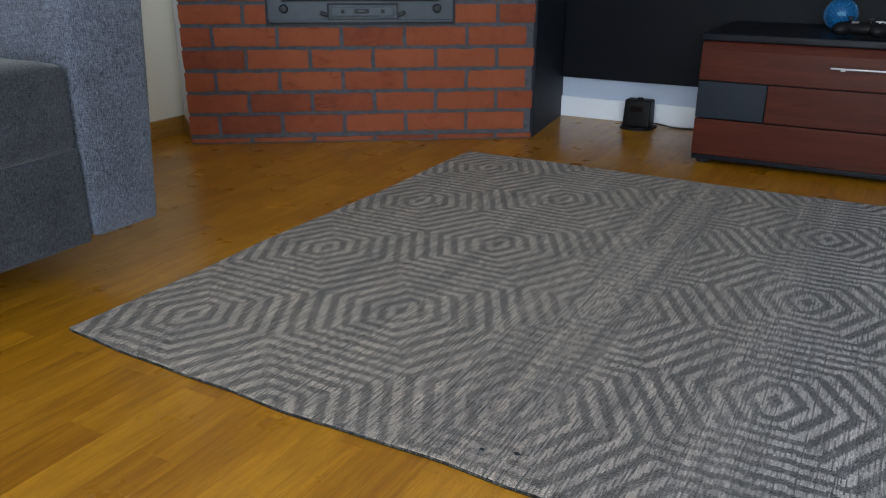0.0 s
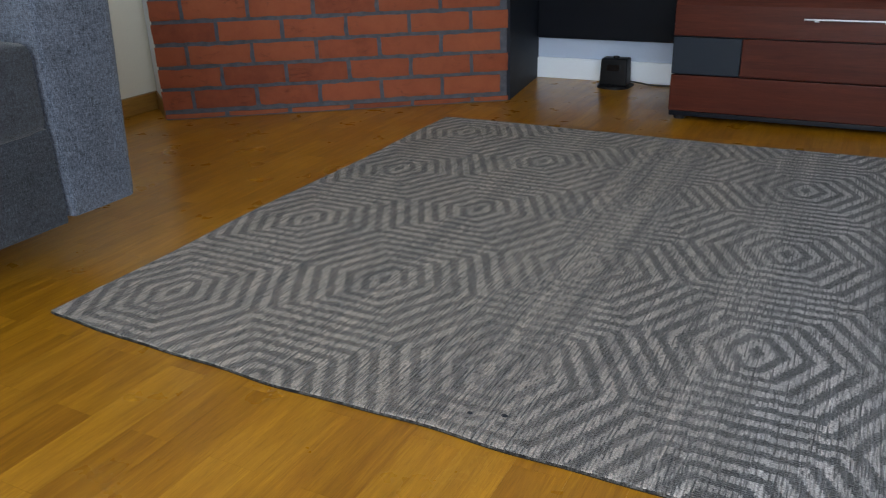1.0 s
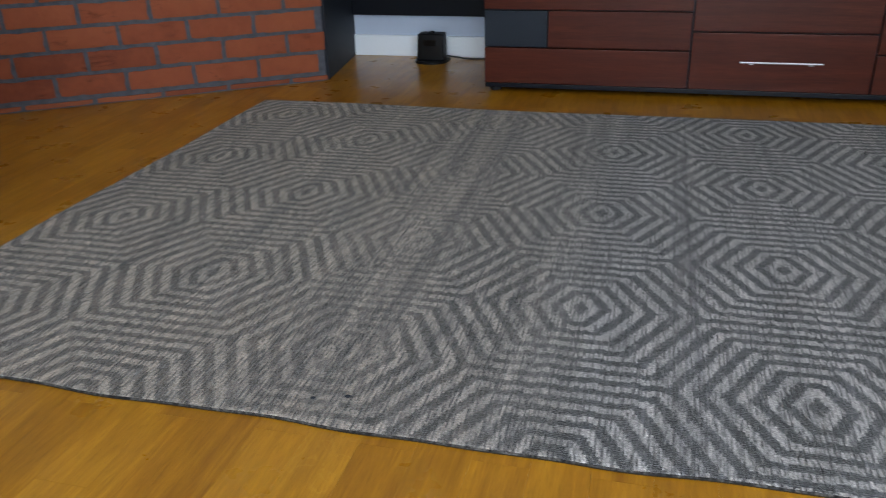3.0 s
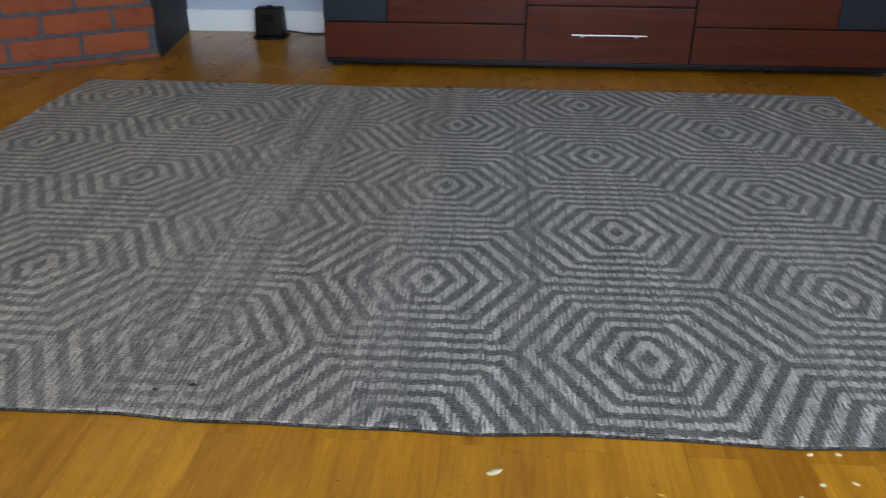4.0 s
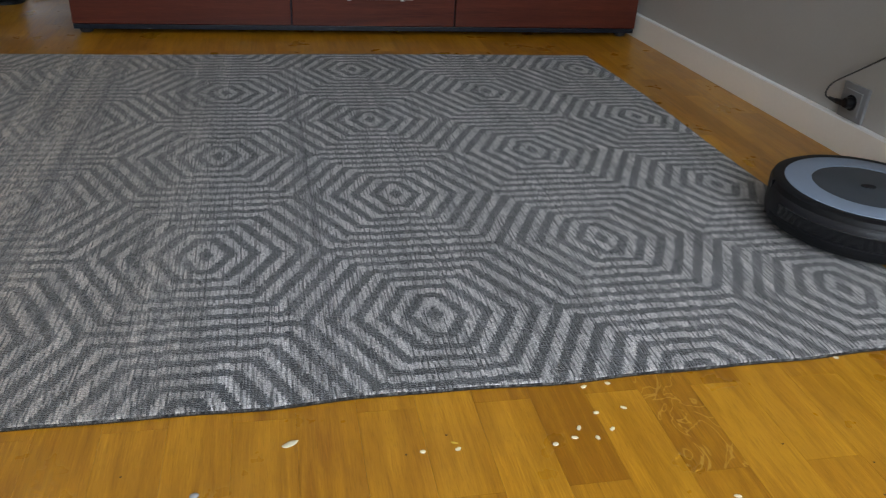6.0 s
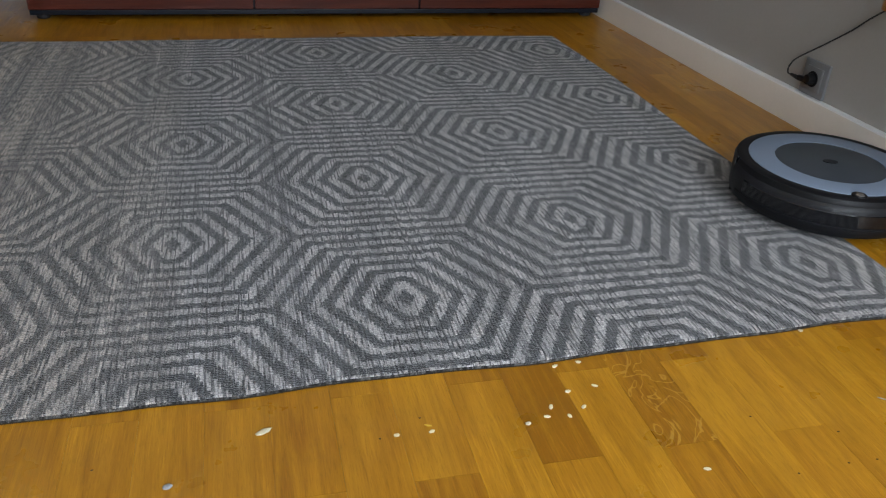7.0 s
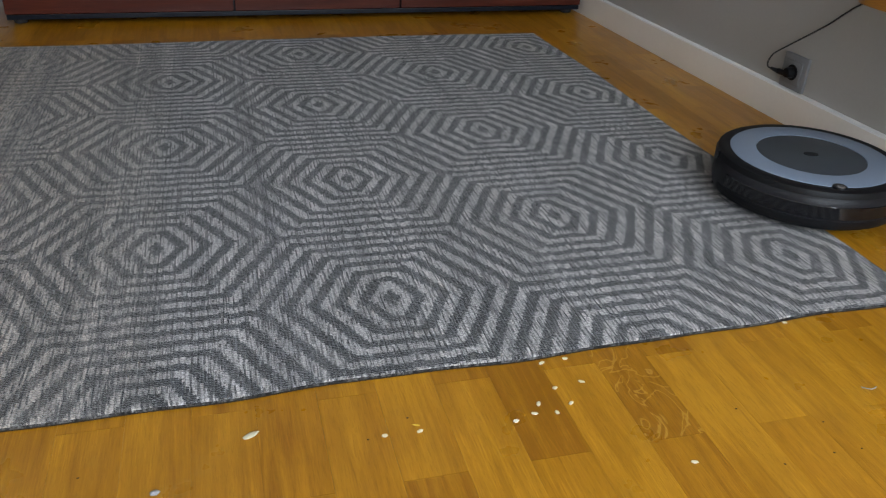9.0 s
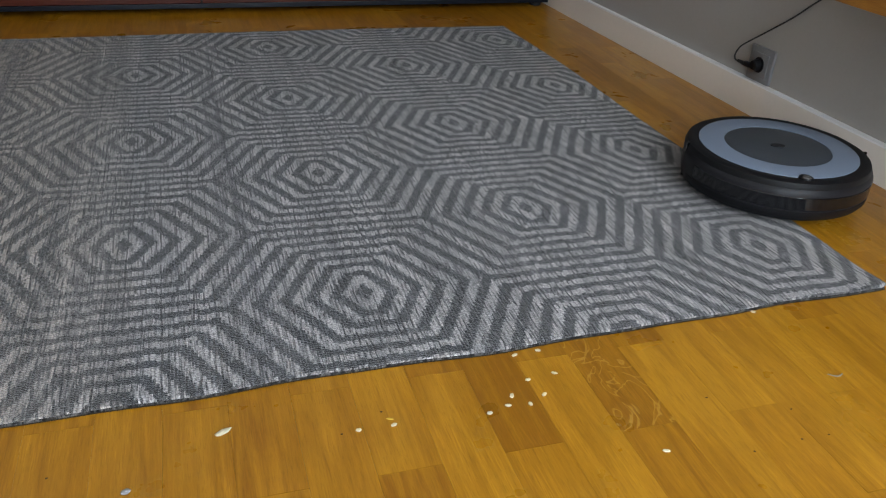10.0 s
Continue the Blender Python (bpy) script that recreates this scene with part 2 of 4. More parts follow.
    lt = s.mix(1.0, lt, (1.15, 1.135, 1.14), "MULTIPLY")
    dk = s.mix(1.0, dk, (0.86, 0.855, 0.87), "MULTIPLY")
    # the dark yarn shows its single threads in several greys
    threads = s.noise(s.mapped((1, 0.13, 1), (13, 6, 0)), 230, 3, 0.65)
    dk = s.mix(1.0, dk, s.ramp(threads, [(0.36, (0.50,)), (0.48, (0.85,)), (0.57, (1.35,)), (0.66, (2.1,))]), "MULTIPLY")
    # patches where the weft covers the pattern more or less
    patch = s.ramp(s.noise(s.mapped((1, 0.45, 1), (2, 7, 0)), 16, 3), [(0.46, (0,)), (0.66, (0.22,))])
    col = s.mix(s.mix(patch, light, (0.5, 0.5, 0.5)), dk, lt)
    # knots, loose dark warp threads and flecks
    knot = s.noise(s.mapped((0.75, 1, 1)), 260, 3, 0.75)
    col = s.mix(1.0, col, s.ramp(knot, [(0.32, (0.48,)), (0.43, (0.86,)), (0.56, (1.08,)), (0.70, (1.28,))]), "MULTIPLY")
    cells = s.t.nodes.new("ShaderNodeTexVoronoi")
    cells.voronoi_dimensions, cells.feature = "2D", "DISTANCE_TO_EDGE"
    cells.inputs["Scale"].default_value, cells.inputs["Randomness"].default_value = 195.0, 0.75
    s.put(cells.inputs["Vector"], s.mapped((0.85, 1.15, 1)))
    knotted = s.ramp(cells.outputs["Distance"], [(0.0, (0.40,)), (0.10, (0.85,)), (0.22, (1.10,))])
    col = s.mix(1.0, col, knotted, "MULTIPLY")
    warp = s.noise(s.mapped((1, 0.07, 1)), 260, 3, 0.6)
    thread = s.ramp(warp, [(0.55, (0,)), (0.61, (1,))])
    where = s.ramp(s.noise(s.mapped((1, 0.3, 1)), 24, 2), [(0.36, (0.25,)), (0.60, (0.9,))])
    seam = s.math("ABSOLUTE", s.math("WRAP", s.math("SUBTRACT", x0, COL_A + COL_STEP / 2), COL_STEP / 2, -COL_STEP / 2))
    where = s.math("MAXIMUM", where, s.ramp(seam, [(0.010, (0.95,)), (0.050, (0.0,))]))
    col = s.mix(s.math("MULTIPLY", s.math("MULTIPLY", thread, where), 0.80), col, (0.042, 0.044, 0.050))
    # long fine warp lines between the knots
    line = s.ramp(s.noise(s.mapped((1, 0.035, 1), (6, 2, 0)), 150, 2, 0.5), [(0.475, (0,)), (0.50, (1,)), (0.525, (0,))])
    line2 = s.ramp(s.noise(s.mapped((1, 0.05, 1), (1, 8, 0)), 210, 2, 0.5), [(0.47, (0,)), (0.50, (1,)), (0.53, (0,))])
    lines = s.math("MULTIPLY", s.math("MAXIMUM", line, line2), s.ramp(s.noise(s.mapped((1, 0.25, 1), (4, 4, 0)), 30, 2), [(0.35, (0.25,)), (0.58, (0.95,))]))
    far_line = s.math("MULTIPLY", s.math("ADD", x0, s.math("MULTIPLY", s.math("SUBTRACT", s.noise(s.mapped((1, 0.5, 1), (3, 9, 0)), 22, 3), 0.5), 0.012)), 41.0)
    cut = s.ramp(s.math("ABSOLUTE", s.math("SUBTRACT", s.math("FRACT", far_line), 0.5)), [(0.028, (1,)), (0.055, (0,))])
    cut = s.math("MULTIPLY", cut, s.ramp(s.noise(s.mapped((1, 0.3, 1), (14, 2, 0)), 30, 2), [(0.38, (0.0,)), (0.48, (1.0,))]))
    lines = s.math("MAXIMUM", lines, cut)
    col = s.mix(s.math("MULTIPLY", lines, 0.82), col, (0.034, 0.035, 0.038))
    # short slits between neighbouring columns
    gap = s.ramp(s.math("ABSOLUTE", s.math("SUBTRACT", s.math("FRACT", pitch), 0.5)), [(0.30, (0,)), (0.37, (1,))])
    spot = s.node("CombineXYZ", [s.math("MULTIPLY", s.math("ROUND", pitch), 7.31), s.math("MULTIPLY", y0, 30.0), 0.0]).outputs[0]
    dash = s.ramp(s.noise(spot, 1.0, 2, 0.6), [(0.49, (0,)), (0.525, (1,))])
    slit = s.math("MULTIPLY", s.math("MULTIPLY", gap, dash), s.ramp(s.noise(s.mapped((1, 0.4, 1), (2, 9, 0)), 11, 2), [(0.35, (0.45,)), (0.58, (1.0,))]))
    col = s.mix(s.math("MULTIPLY", slit, 0.92), col, (0.022, 0.022, 0.024))
    pale = s.ramp(s.noise(s.mapped((1, 0.14, 1), (9, 4, 0)), 340, 2, 0.6), [(0.60, (0,)), (0.70, (0.45,))])
    col = s.mix(pale, col, (0.52, 0.51, 0.49))
    wx, wy = s.wave(geo, 75, 3, "X", 2, 4), s.wave(geo, 90, 3, "Y", 2, 4)
    hgt = s.math("ADD", s.math("MULTIPLY", light, 0.30), s.math("ADD", s.math("MULTIPLY", s.math("MULTIPLY", wx, wy), 0.4), s.math("ADD", s.math("MULTIPLY", knotted, 0.5), s.math("MULTIPLY", s.math("SUBTRACT", s.math("SUBTRACT", knot, s.math("MULTIPLY", thread, 0.6)), slit), 0.6))))
    m = s.done(col, 0.9, 0, s.bump(hgt, 0.9, 0.004), 0, 0.2)
    s.b.inputs["Sheen Weight"].default_value, s.b.inputs["Sheen Roughness"].default_value = 0.38, 0.42
    return m


def shaded_edge():
    """The rug's edge line: mottled yarn tones, darkened to stand for its shadow."""
    s = Shader("rug_edge_shade")
    stitch = s.noise(s.mapped((1, 0.4, 0.4)), 330, 2, 0.6)
    patch = s.noise(s.mapped((1, 0.4, 0.4), (4, 0, 0)), 34, 3)
    k = s.math("ADD", s.math("MULTIPLY", stitch, 0.6), s.math("MULTIPLY", patch, 0.4))
    return s.done(s.ramp(k, [(0.40, (0.014, 0.013, 0.013)), (0.50, (0.040, 0.038, 0.037)), (0.62, (0.13, 0.125, 0.12))]), 0.95, 0, s.bump(stitch, 0.6, 0.002), 0, 0.08)


def mortar_mat():
    s = Shader("grey_mortar")
    v = s.mapped()
    a, b = s.noise(v, 45, 5, 0.7), s.noise(v, 400, 3)
    return s.done(s.ramp(a, [(0.3, (0.048, 0.054, 0.070)), (0.7, (0.098, 0.108, 0.134))]), 0.9, 0, s.bump(s.math("ADD", a, s.math("MULTIPLY", b, 0.5)), 0.5, 0.003))


M_OAK = oak()
M_OAK_DARK, M_OAK_BROWN, M_OAK_PALE = oak("oak_dark_strip", -0.42), oak("oak_brown_strip", -0.14), oak("oak_pale_strip", 0.98)
M_OAK_MID = oak("oak_mid_strip", 0.5)
M_OAK_FLAME = oak("oak_figured_strip", -0.16, True)
M_SUB = plain("dark_joint", (0.15, 0.065, 0.010), 0.8)
M_WALL = plain("greige_wall_paint", (0.34, 0.318, 0.292), 0.85, 0, 0.04, 20, 0.15)
M_WALL_W = plain("cream_wall_paint", (0.70, 0.66, 0.56), 0.85, 0, 0.04, 20, 0.12)
M_WHITE = plain("white_paint", (0.84, 0.90, 0.97), 0.35, 0, 0.03, 15, 0.05)
M_LIT_EDGE = plain("lit_edge_white", (0.93, 0.93, 0.93), 0.22, 0, 0.02, 15, 0.02)
M_CREAM = plain("cream_lacquer", (0.80, 0.75, 0.68), 0.32, 0, 0.04, 15, 0.05)
M_WALL_N = plain("light_grey_wall_paint", (0.48, 0.56, 0.70), 0.8, 0, 0.04, 20, 0.12)
M_PLASTER = plain("white_plaster", (0.68, 0.72, 0.78), 0.55, 0, 0.05, 20, 0.12)
M_CEIL = plain("ceiling_paint", (0.80, 0.79, 0.77), 0.9, 0, 0.03, 12, 0.1)
M_OAKTRIM = oak("oak_trim", None, False, (0.20, 0.095, 0.018), (0.28, 0.140, 0.028), (0.34, 0.185, 0.045), 0.4, "Y", 0.15)
M_BRICK, M_MORTAR = brick(), mortar_mat()
M_NAVY = plain("dark_blue_black_board", (0.010, 0.014, 0.023), 0.6, 0, 0.15, 20, 0.06, 0, 0.25)
M_BLACKBOARD = plain("black_lacquer_board", (0.0038, 0.0050, 0.0085), 0.5, 0, 0.2, 20, 0.04, 0, 0.16)
M_CAST = plain("blue_grey_cast_iron", (0.040, 0.050, 0.064), 0.48, 0.35, 0.15, 60, 0.2)
M_CASTDARK = plain("dark_cast_iron", (0.009, 0.010, 0.013), 0.5, 0.3, 0.2, 60, 0.2)
M_CHERRY = cherry()
M_GRAPHITE = plain("graphite_panel", (0.014, 0.020, 0.030), 0.42, 0, 0.1, 30, 0.04, 0, 0.22)
M_TOPBLACK = plain("black_top_board", (0.006, 0.008, 0.013), 0.34, 0, 0.15, 30, 0.04, 0, 0.16)
M_STEEL = plain("brushed_steel", (0.46, 0.46, 0.48), 0.38, 1.0, 0.06, 80, 0.05)
# One chenille, two tones: arms light, seat darkened to carry its shade.
M_FABRIC = fabric("blue_grey_chenille", (0.014, 0.018, 0.026), (0.240, 0.280, 0.365))
M_FABRIC_SHADED = fabric("shaded_chenille", (0.006, 0.007, 0.009), (0.084, 0.098, 0.126))
M_RUG = rug_weave()
M_RUG_EDGE = shaded_edge()
M_DARKYARN = plain("dark_yarn", (0.040, 0.044, 0.054), 0.95, 0, 0.25, 300, 0.4, 0, 0.1)
M_RUG_SHADOW = plain("rug_shadow", (0.035, 0.026, 0.017), 0.95, 0, 0.2, 200, 0.3, 0, 0.1)
M_RUBBER = plain("black_rubber", (0.016, 0.016, 0.018), 0.65, 0, 0.2, 60, 0.1)
M_SHELL = plain("black_matte_plastic", (0.007, 0.007, 0.008), 0.46, 0, 0.15, 60, 0.08, 0, 0.18)
M_SHELLGREY = plain("charcoal_plastic", (0.012, 0.012, 0.014), 0.42, 0, 0.12, 60, 0.06, 0, 0.22)
M_GLOSSBLACK = plain("gloss_black_window", (0.006, 0.006, 0.007), 0.10, 0, 0.2, 30, 0.0)
M_PLATE = plain("blue_grey_plastic", (0.185, 0.230, 0.305), 0.42, 0, 0.04, 40, 0.05)
M_DISC = plain("slate_plastic", (0.040, 0.048, 0.058), 0.38, 0, 0.06, 40, 0.05, 0, 0.35)
M_SENSOR = plain("smoked_lens", (0.10, 0.09, 0.085), 0.18, 0, 0.1, 60, 0.0)
M_SOCKET = plain("silver_grey_socket_plastic", (0.175, 0.175, 0.18), 0.35, 0.0, 0.06, 60, 0.05)
M_SOCKETIN = plain("socket_insert", (0.16, 0.157, 0.157), 0.4, 0, 0.06, 60, 0.05)
M_CABLE = plain("black_cable", (0.014, 0.014, 0.015), 0.5, 0, 0.15, 60, 0.05)
M_SHELF = oak("shelf_wood", None, False, (0.26, 0.105, 0.016), (0.36, 0.155, 0.024), (0.44, 0.215, 0.036), 0.35, "Y", 0.3)
M_BLUE = plain("blue_rubber", (0.006, 0.115, 0.30), 0.4, 0, 0.15, 80, 0.05)
M_PALEBLUE = plain("pale_print", (0.06, 0.25, 0.46), 0.5, 0, 0.1, 80, 0.0)
M_OATS = plain("oat_flake", (0.72, 0.61, 0.43), 0.75, 0, 0.12, 400, 0.3)
M_SEED = plain("pumpkin_seed_shell", (0.58, 0.51, 0.35), 0.55, 0, 0.08, 300, 0.2)
M_HUSK = plain("yellow_husk", (0.62, 0.40, 0.05), 0.7, 0, 0.15, 300, 0.2)
M_CRUMB = plain("dark_crumb", (0.10, 0.05, 0.02), 0.8, 0, 0.2, 300, 0.2)
M_LINT = plain("grey_lint", (0.26, 0.25, 0.25), 0.9, 0, 0.1, 300, 0.2)
M_GLASS = Shader("window_glass").done((1, 1, 1), 0.02)
M_GLASS.node_tree.nodes["Principled BSDF"].inputs["Transmission Weight"].default_value = 1.0


# ---- mesh helpers ----
def mesh_of(name, bm, mat, smooth=False):
    me = bpy.data.meshes.new(name)
    bmesh.ops.recalc_face_normals(bm, faces=bm.faces)
    bm.to_mesh(me)
    bm.free()
    for p in me.polygons:
        p.use_smooth = smooth
    me.materials.append(mat)
    return me


def part(name, bm, mat, parent=None, label="", smooth=False):
    ob = new(name, mesh_of(name, bm, mat, smooth))
    if smooth:
        ob.data.set_sharp_from_angle(angle=radians(38))
    if parent is not None:
        ob.parent = parent
    return tagged(ob, label)


def thing(name, label, category, at=(0, 0, 0), turn=0.0, group="", kind=""):
    ob = new(name)
    ob.empty_display_size = 0.05
    ob.matrix_world = pose(*at, 0, 0, turn)
    return tagged(ob, label, category, group, kind)


def box(lo, hi, r=0.0, seg=2, bm=None):
    bm = bm or bmesh.new()
    size, mid = Vector(hi) - Vector(lo), (Vector(hi) + Vector(lo)) / 2
    got = bmesh.ops.create_cube(bm, size=1.0, matrix=Matrix.LocRotScale(mid, None, size))
    if r:
        edges = list({e for v in got["verts"] for e in v.link_edges})
        bmesh.ops.bevel(bm, geom=edges, offset=r, segments=seg, profile=0.6, affect="EDGES")
    return bm


def cyl(r, z0, z1, seg=24, m=None, r2=None, bevel=0.0, bm=None):
    bm = bm or bmesh.new()
    got = bmesh.ops.create_cone(bm, cap_ends=True, segments=seg, radius1=r, radius2=r if r2 is None else r2, depth=z1 - z0,
                                matrix=(m or Matrix()) @ Matrix.Translation((0, 0, (z0 + z1) / 2)))
    if bevel:
        rim = [e for e in {e for v in got["verts"] for e in v.link_edges} if any(len(f.verts) > 4 for f in e.link_faces)]
        bmesh.ops.bevel(bm, geom=rim, offset=bevel, segments=2, profile=0.6, affect="EDGES")
    return bm


def lathe(profile, seg=96, a0=0.0, a1=360.0, bm=None, close=False):
    """Turns a profile of (radius, height) about z, over the angles given; close: joins the profile's end to its start."""
    bm = bm or bmesh.new()
    full = abs(a1 - a0) >= 359.9
    rows = []
    for i in range(seg if full else seg + 1):
        a = radians(a0 + (a1 - a0) * i / seg)
        rows.append([bm.verts.new((r * math.cos(a), r * math.sin(a), z)) for r, z in profile])
    n = len(profile)
    for i in range(seg):
        p, q = rows[i], rows[(i + 1) % len(rows)]
        for j in range(n if close else n - 1):
            bm.faces.new((p[j], q[j], q[(j + 1) % n], p[(j + 1) % n]))
    if not full and close:
        bm.faces.new(rows[0])
        bm.faces.new(rows[-1][::-1])
    bmesh.ops.remove_doubles(bm, verts=bm.verts, dist=1e-5)
    return bm


def tube(points, r, seg=8, bm=None, steps=6):
    """A round cable through the points, smoothed between them."""
    bm = bm or bmesh.new()
    p = [Vector(q) for q in points]
    p = [p[0] * 2 - p[1]] + p + [p[-1] * 2 - p[-2]]
    path = []
    for i in range(1, len(p) - 2):
        for k in range(steps):
            t = k / steps
            path.append(0.5 * ((2 * p[i]) + (p[i + 1] - p[i - 1]) * t + (2 * p[i - 1] - 5 * p[i] + 4 * p[i + 1] - p[i + 2]) * t * t
                               + (3 * p[i] - p[i - 1] - 3 * p[i + 1] + p[i + 2]) * t ** 3))
    path.append(p[-2])
    rings = []
    for i, c in enumerate(path):
        d = (path[min(i + 1, len(path) - 1)] - path[max(i - 1, 0)]).normalized()
        a = d.cross(Vector((0, 0, 1)) if abs(d.z) < 0.9 else Vector((1, 0, 0))).normalized()
        b = d.cross(a)
        rings.append([bm.verts.new(c + r * (math.cos(2 * math.pi * k / seg) * a + math.sin(2 * math.pi * k / seg) * b)) for k in range(seg)])
    for s, e in zip(rings, rings[1:]):
        for k in range(seg):
            bm.faces.new((s[k], s[(k + 1) % seg], e[(k + 1) % seg], e[k]))
    bm.faces.new(rings[0])
    bm.faces.new(rings[-1][::-1])
    return bm


def prism(points, z0, z1, bm=None):
    bm = bm or bmesh.new()
    lo, hi = [bm.verts.new((x, y, z0)) for x, y in points], [bm.verts.new((x, y, z1)) for x, y in points]
    n = len(points)
    for i in range(n):
        bm.faces.new((lo[i], lo[(i + 1) % n], hi[(i + 1) % n], hi[i]))
    bm.faces.new(lo[::-1])
    bm.faces.new(hi)
    return bm


def puffed(lo, hi, r, puff, cuts=10, seg=3, wrinkle=0.003):
    """An upholstered block: rounded edges, faces that swell a little, and slight unevenness."""
    bm = box(lo, hi)
    bmesh.ops.subdivide_edges(bm, edges=bm.edges, cuts=cuts, use_grid_fill=True)
    a, b = Vector(lo), Vector(hi)
    mid, half = (a + b) / 2, (b - a) / 2
    for v in bm.verts:
        q = v.co - mid
        core = Vector([max(-h + r, min(h - r, c)) for c, h in zip(q, half)])
        d = q - core
        if d.length > 1e-6:
            q = core + d.normalized() * r
        u = [c / h for c, h in zip(q, half)]
        for i in range(3):
            j, k = (i + 1) % 3, (i + 2) % 3
            if abs(u[i]) > 0.7:
                q[i] += math.copysign(puff * (1 - u[j] ** 2) * (1 - u[k] ** 2), u[i])
        q += noise.noise_vector((mid + q) * 6.0) * wrinkle
        v.co = mid + q
    return bm


# ---- the room ----
WEST, NORTH, SOUTH, HIGH = -1.115, 2.425, -2.60, 2.55
EAST_A, EAST_B = (2.548, NORTH), (2.752, SOUTH)      # the east wall runs slightly askew


def structure(name, bm, mat, label, smooth=False):
    return tagged(part(name, bm, mat, None, label, smooth), kind="structure", category=name.split("_")[0])


def east_x(y):
    (xa, ya), (xb, yb) = EAST_A, EAST_B
    return xa + (xb - xa) * (y - ya) / (yb - ya)


floor = structure("floor", box((WEST - 0.2, SOUTH - 0.2, -0.06), (2.95, NORTH + 0.2, -0.007)), M_SUB, "glossy amber oak strip parquet floor")
structure("ceiling", box((WEST - 0.2, SOUTH - 0.2, HIGH), (2.95, NORTH + 0.2, HIGH + 0.1)), M_CEIL, "plain white painted ceiling")
structure("wall_north", box((WEST - 0.15, NORTH, -0.06), (2.90, NORTH + 0.15, HIGH)), M_WALL_N, "plain light grey painted wall behind the cabinet")
structure("wall_west", box((WEST - 0.15, SOUTH - 0.15, -0.06), (WEST, NORTH, HIGH)), M_WALL_W, "plain cream painted wall behind the sofa")

# east wall with its window opening
OPEN_E = (-2.30, -1.00, 0.70, 2.20)


def east_piece(y0, y1, z0, z1, thick=0.16, bm=None):
    return prism([(east_x(y0), y0), (east_x(y0) + thick, y0), (east_x(y1) + thick, y1), (east_x(y1), y1)], z0, z1, bm)


bm = east_piece(OPEN_E[1], NORTH, -0.06, HIGH)
east_piece(SOUTH - 0.15, OPEN_E[0], -0.06, HIGH, bm=bm)
east_piece(OPEN_E[0], OPEN_E[1], -0.06, OPEN_E[2], bm=bm)
east_piece(OPEN_E[0], OPEN_E[1], OPEN_E[3], HIGH, bm=bm)
structure("wall_east", bm, M_WALL, "plain greige painted wall with a socket")

# south wall with its window opening
OPEN_S = (0.75, 2.45, 0.10, 2.15)
bm = box((WEST, SOUTH - 0.15, -0.06), (OPEN_S[0], SOUTH, HIGH))
box((OPEN_S[1], SOUTH - 0.15, -0.06), (2.74, SOUTH, HIGH), bm=bm)
box((OPEN_S[0], SOUTH - 0.15, -0.06), (OPEN_S[1], SOUTH, OPEN_S[2]), bm=bm)
box((OPEN_S[0], SOUTH - 0.15, OPEN_S[3]), (OPEN_S[1], SOUTH, HIGH), bm=bm)
structure("wall_south", bm, M_WALL_W, "plain cream painted wall with a window")


def window(name, wide, high, m):
    """A white window: frame bars round one pane, in its own x-z plane."""
    w = thing(name, "white framed window letting in daylight", "window", kind="structure")
    w.matrix_world = m
    for lo, hi in (((0, 0), (wide, 0.06)), ((0, high - 0.06), (wide, high)), ((0, 0.06), (0.06, high - 0.06)),
                   ((wide - 0.06, 0.06), (wide, high - 0.06)), ((wide / 2 - 0.04, 0.06), (wide / 2 + 0.04, high - 0.06))):
        part("window_frame", box((lo[0], -0.025, lo[1]), (hi[0], 0.025, hi[1]), 0.004), M_WHITE, w)
    p = part("pane", box((0.06, -0.004, 0.06), (wide - 0.06, 0.004, high - 0.06)), M_GLASS, w)
    p.visible_shadow = False


window("window_1", OPEN_E[1] - OPEN_E[0], OPEN_E[3] - OPEN_E[2], pose(east_x(OPEN_E[1]) + 0.12, OPEN_E[1], OPEN_E[2], 0, 0, -90 + 2.3))
window("window_2", OPEN_S[1] - OPEN_S[0], OPEN_S[3] - OPEN_S[2], pose(OPEN_S[0], SOUTH - 0.11, OPEN_S[2]))

# skirting boards
bm = box((WEST, SOUTH, 0), (WEST + 0.016, 1.37, 0.066), 0.004)
structure("baseboard_west", bm, M_OAKTRIM, "narrow oak skirting board along the cream wall")
bm = box((0.02, NORTH - 0.016, 0), (2.54, NORTH, 0.084), 0.003)
structure("baseboard_north", bm, M_WHITE, "glossy white skirting board along the back wall")
BASE_H = 0.077
bm = prism([(east_x(-0.95) - 0.015, -0.95), (east_x(-0.95), -0.95), (east_x(NORTH - 0.02), NORTH - 0.02), (east_x(NORTH - 0.02) - 0.015, NORTH - 0.02)], 0, BASE_H - 0.0015)
structure("baseboard_east", bm, M_CREAM, "cream lacquered skirting board along the greige wall")
# The skirting's top is a whiter strip, coloured for the light falling there.
bm = prism([(east_x(-0.95) - 0.0162, -0.95), (east_x(-0.95), -0.95), (east_x(NORTH - 0.02), NORTH - 0.02), (east_x(NORTH - 0.02) - 0.0162, NORTH - 0.02)], BASE_H - 0.0015, BASE_H + 0.0025)
structure("trim_east", bm, M_LIT_EDGE, "top strip of the cream skirting board, whitened for the light on it")

# ---- corner fireplace ----
FIRE = thing("corner_fireplace", "red brick corner fireplace with grey mortar joints", "fireplace", (-0.927, 1.218, 0), math.degrees(math.atan2(0.57678, 0.8169)))
FL = 1.244                                            # length of the brick face
FIRE_TOP = 1.30
inv = FIRE.matrix_world.inverted()


def in_fire(x, y):
    q = inv @ Vector((x, y, 0))
    return q.x, q.y


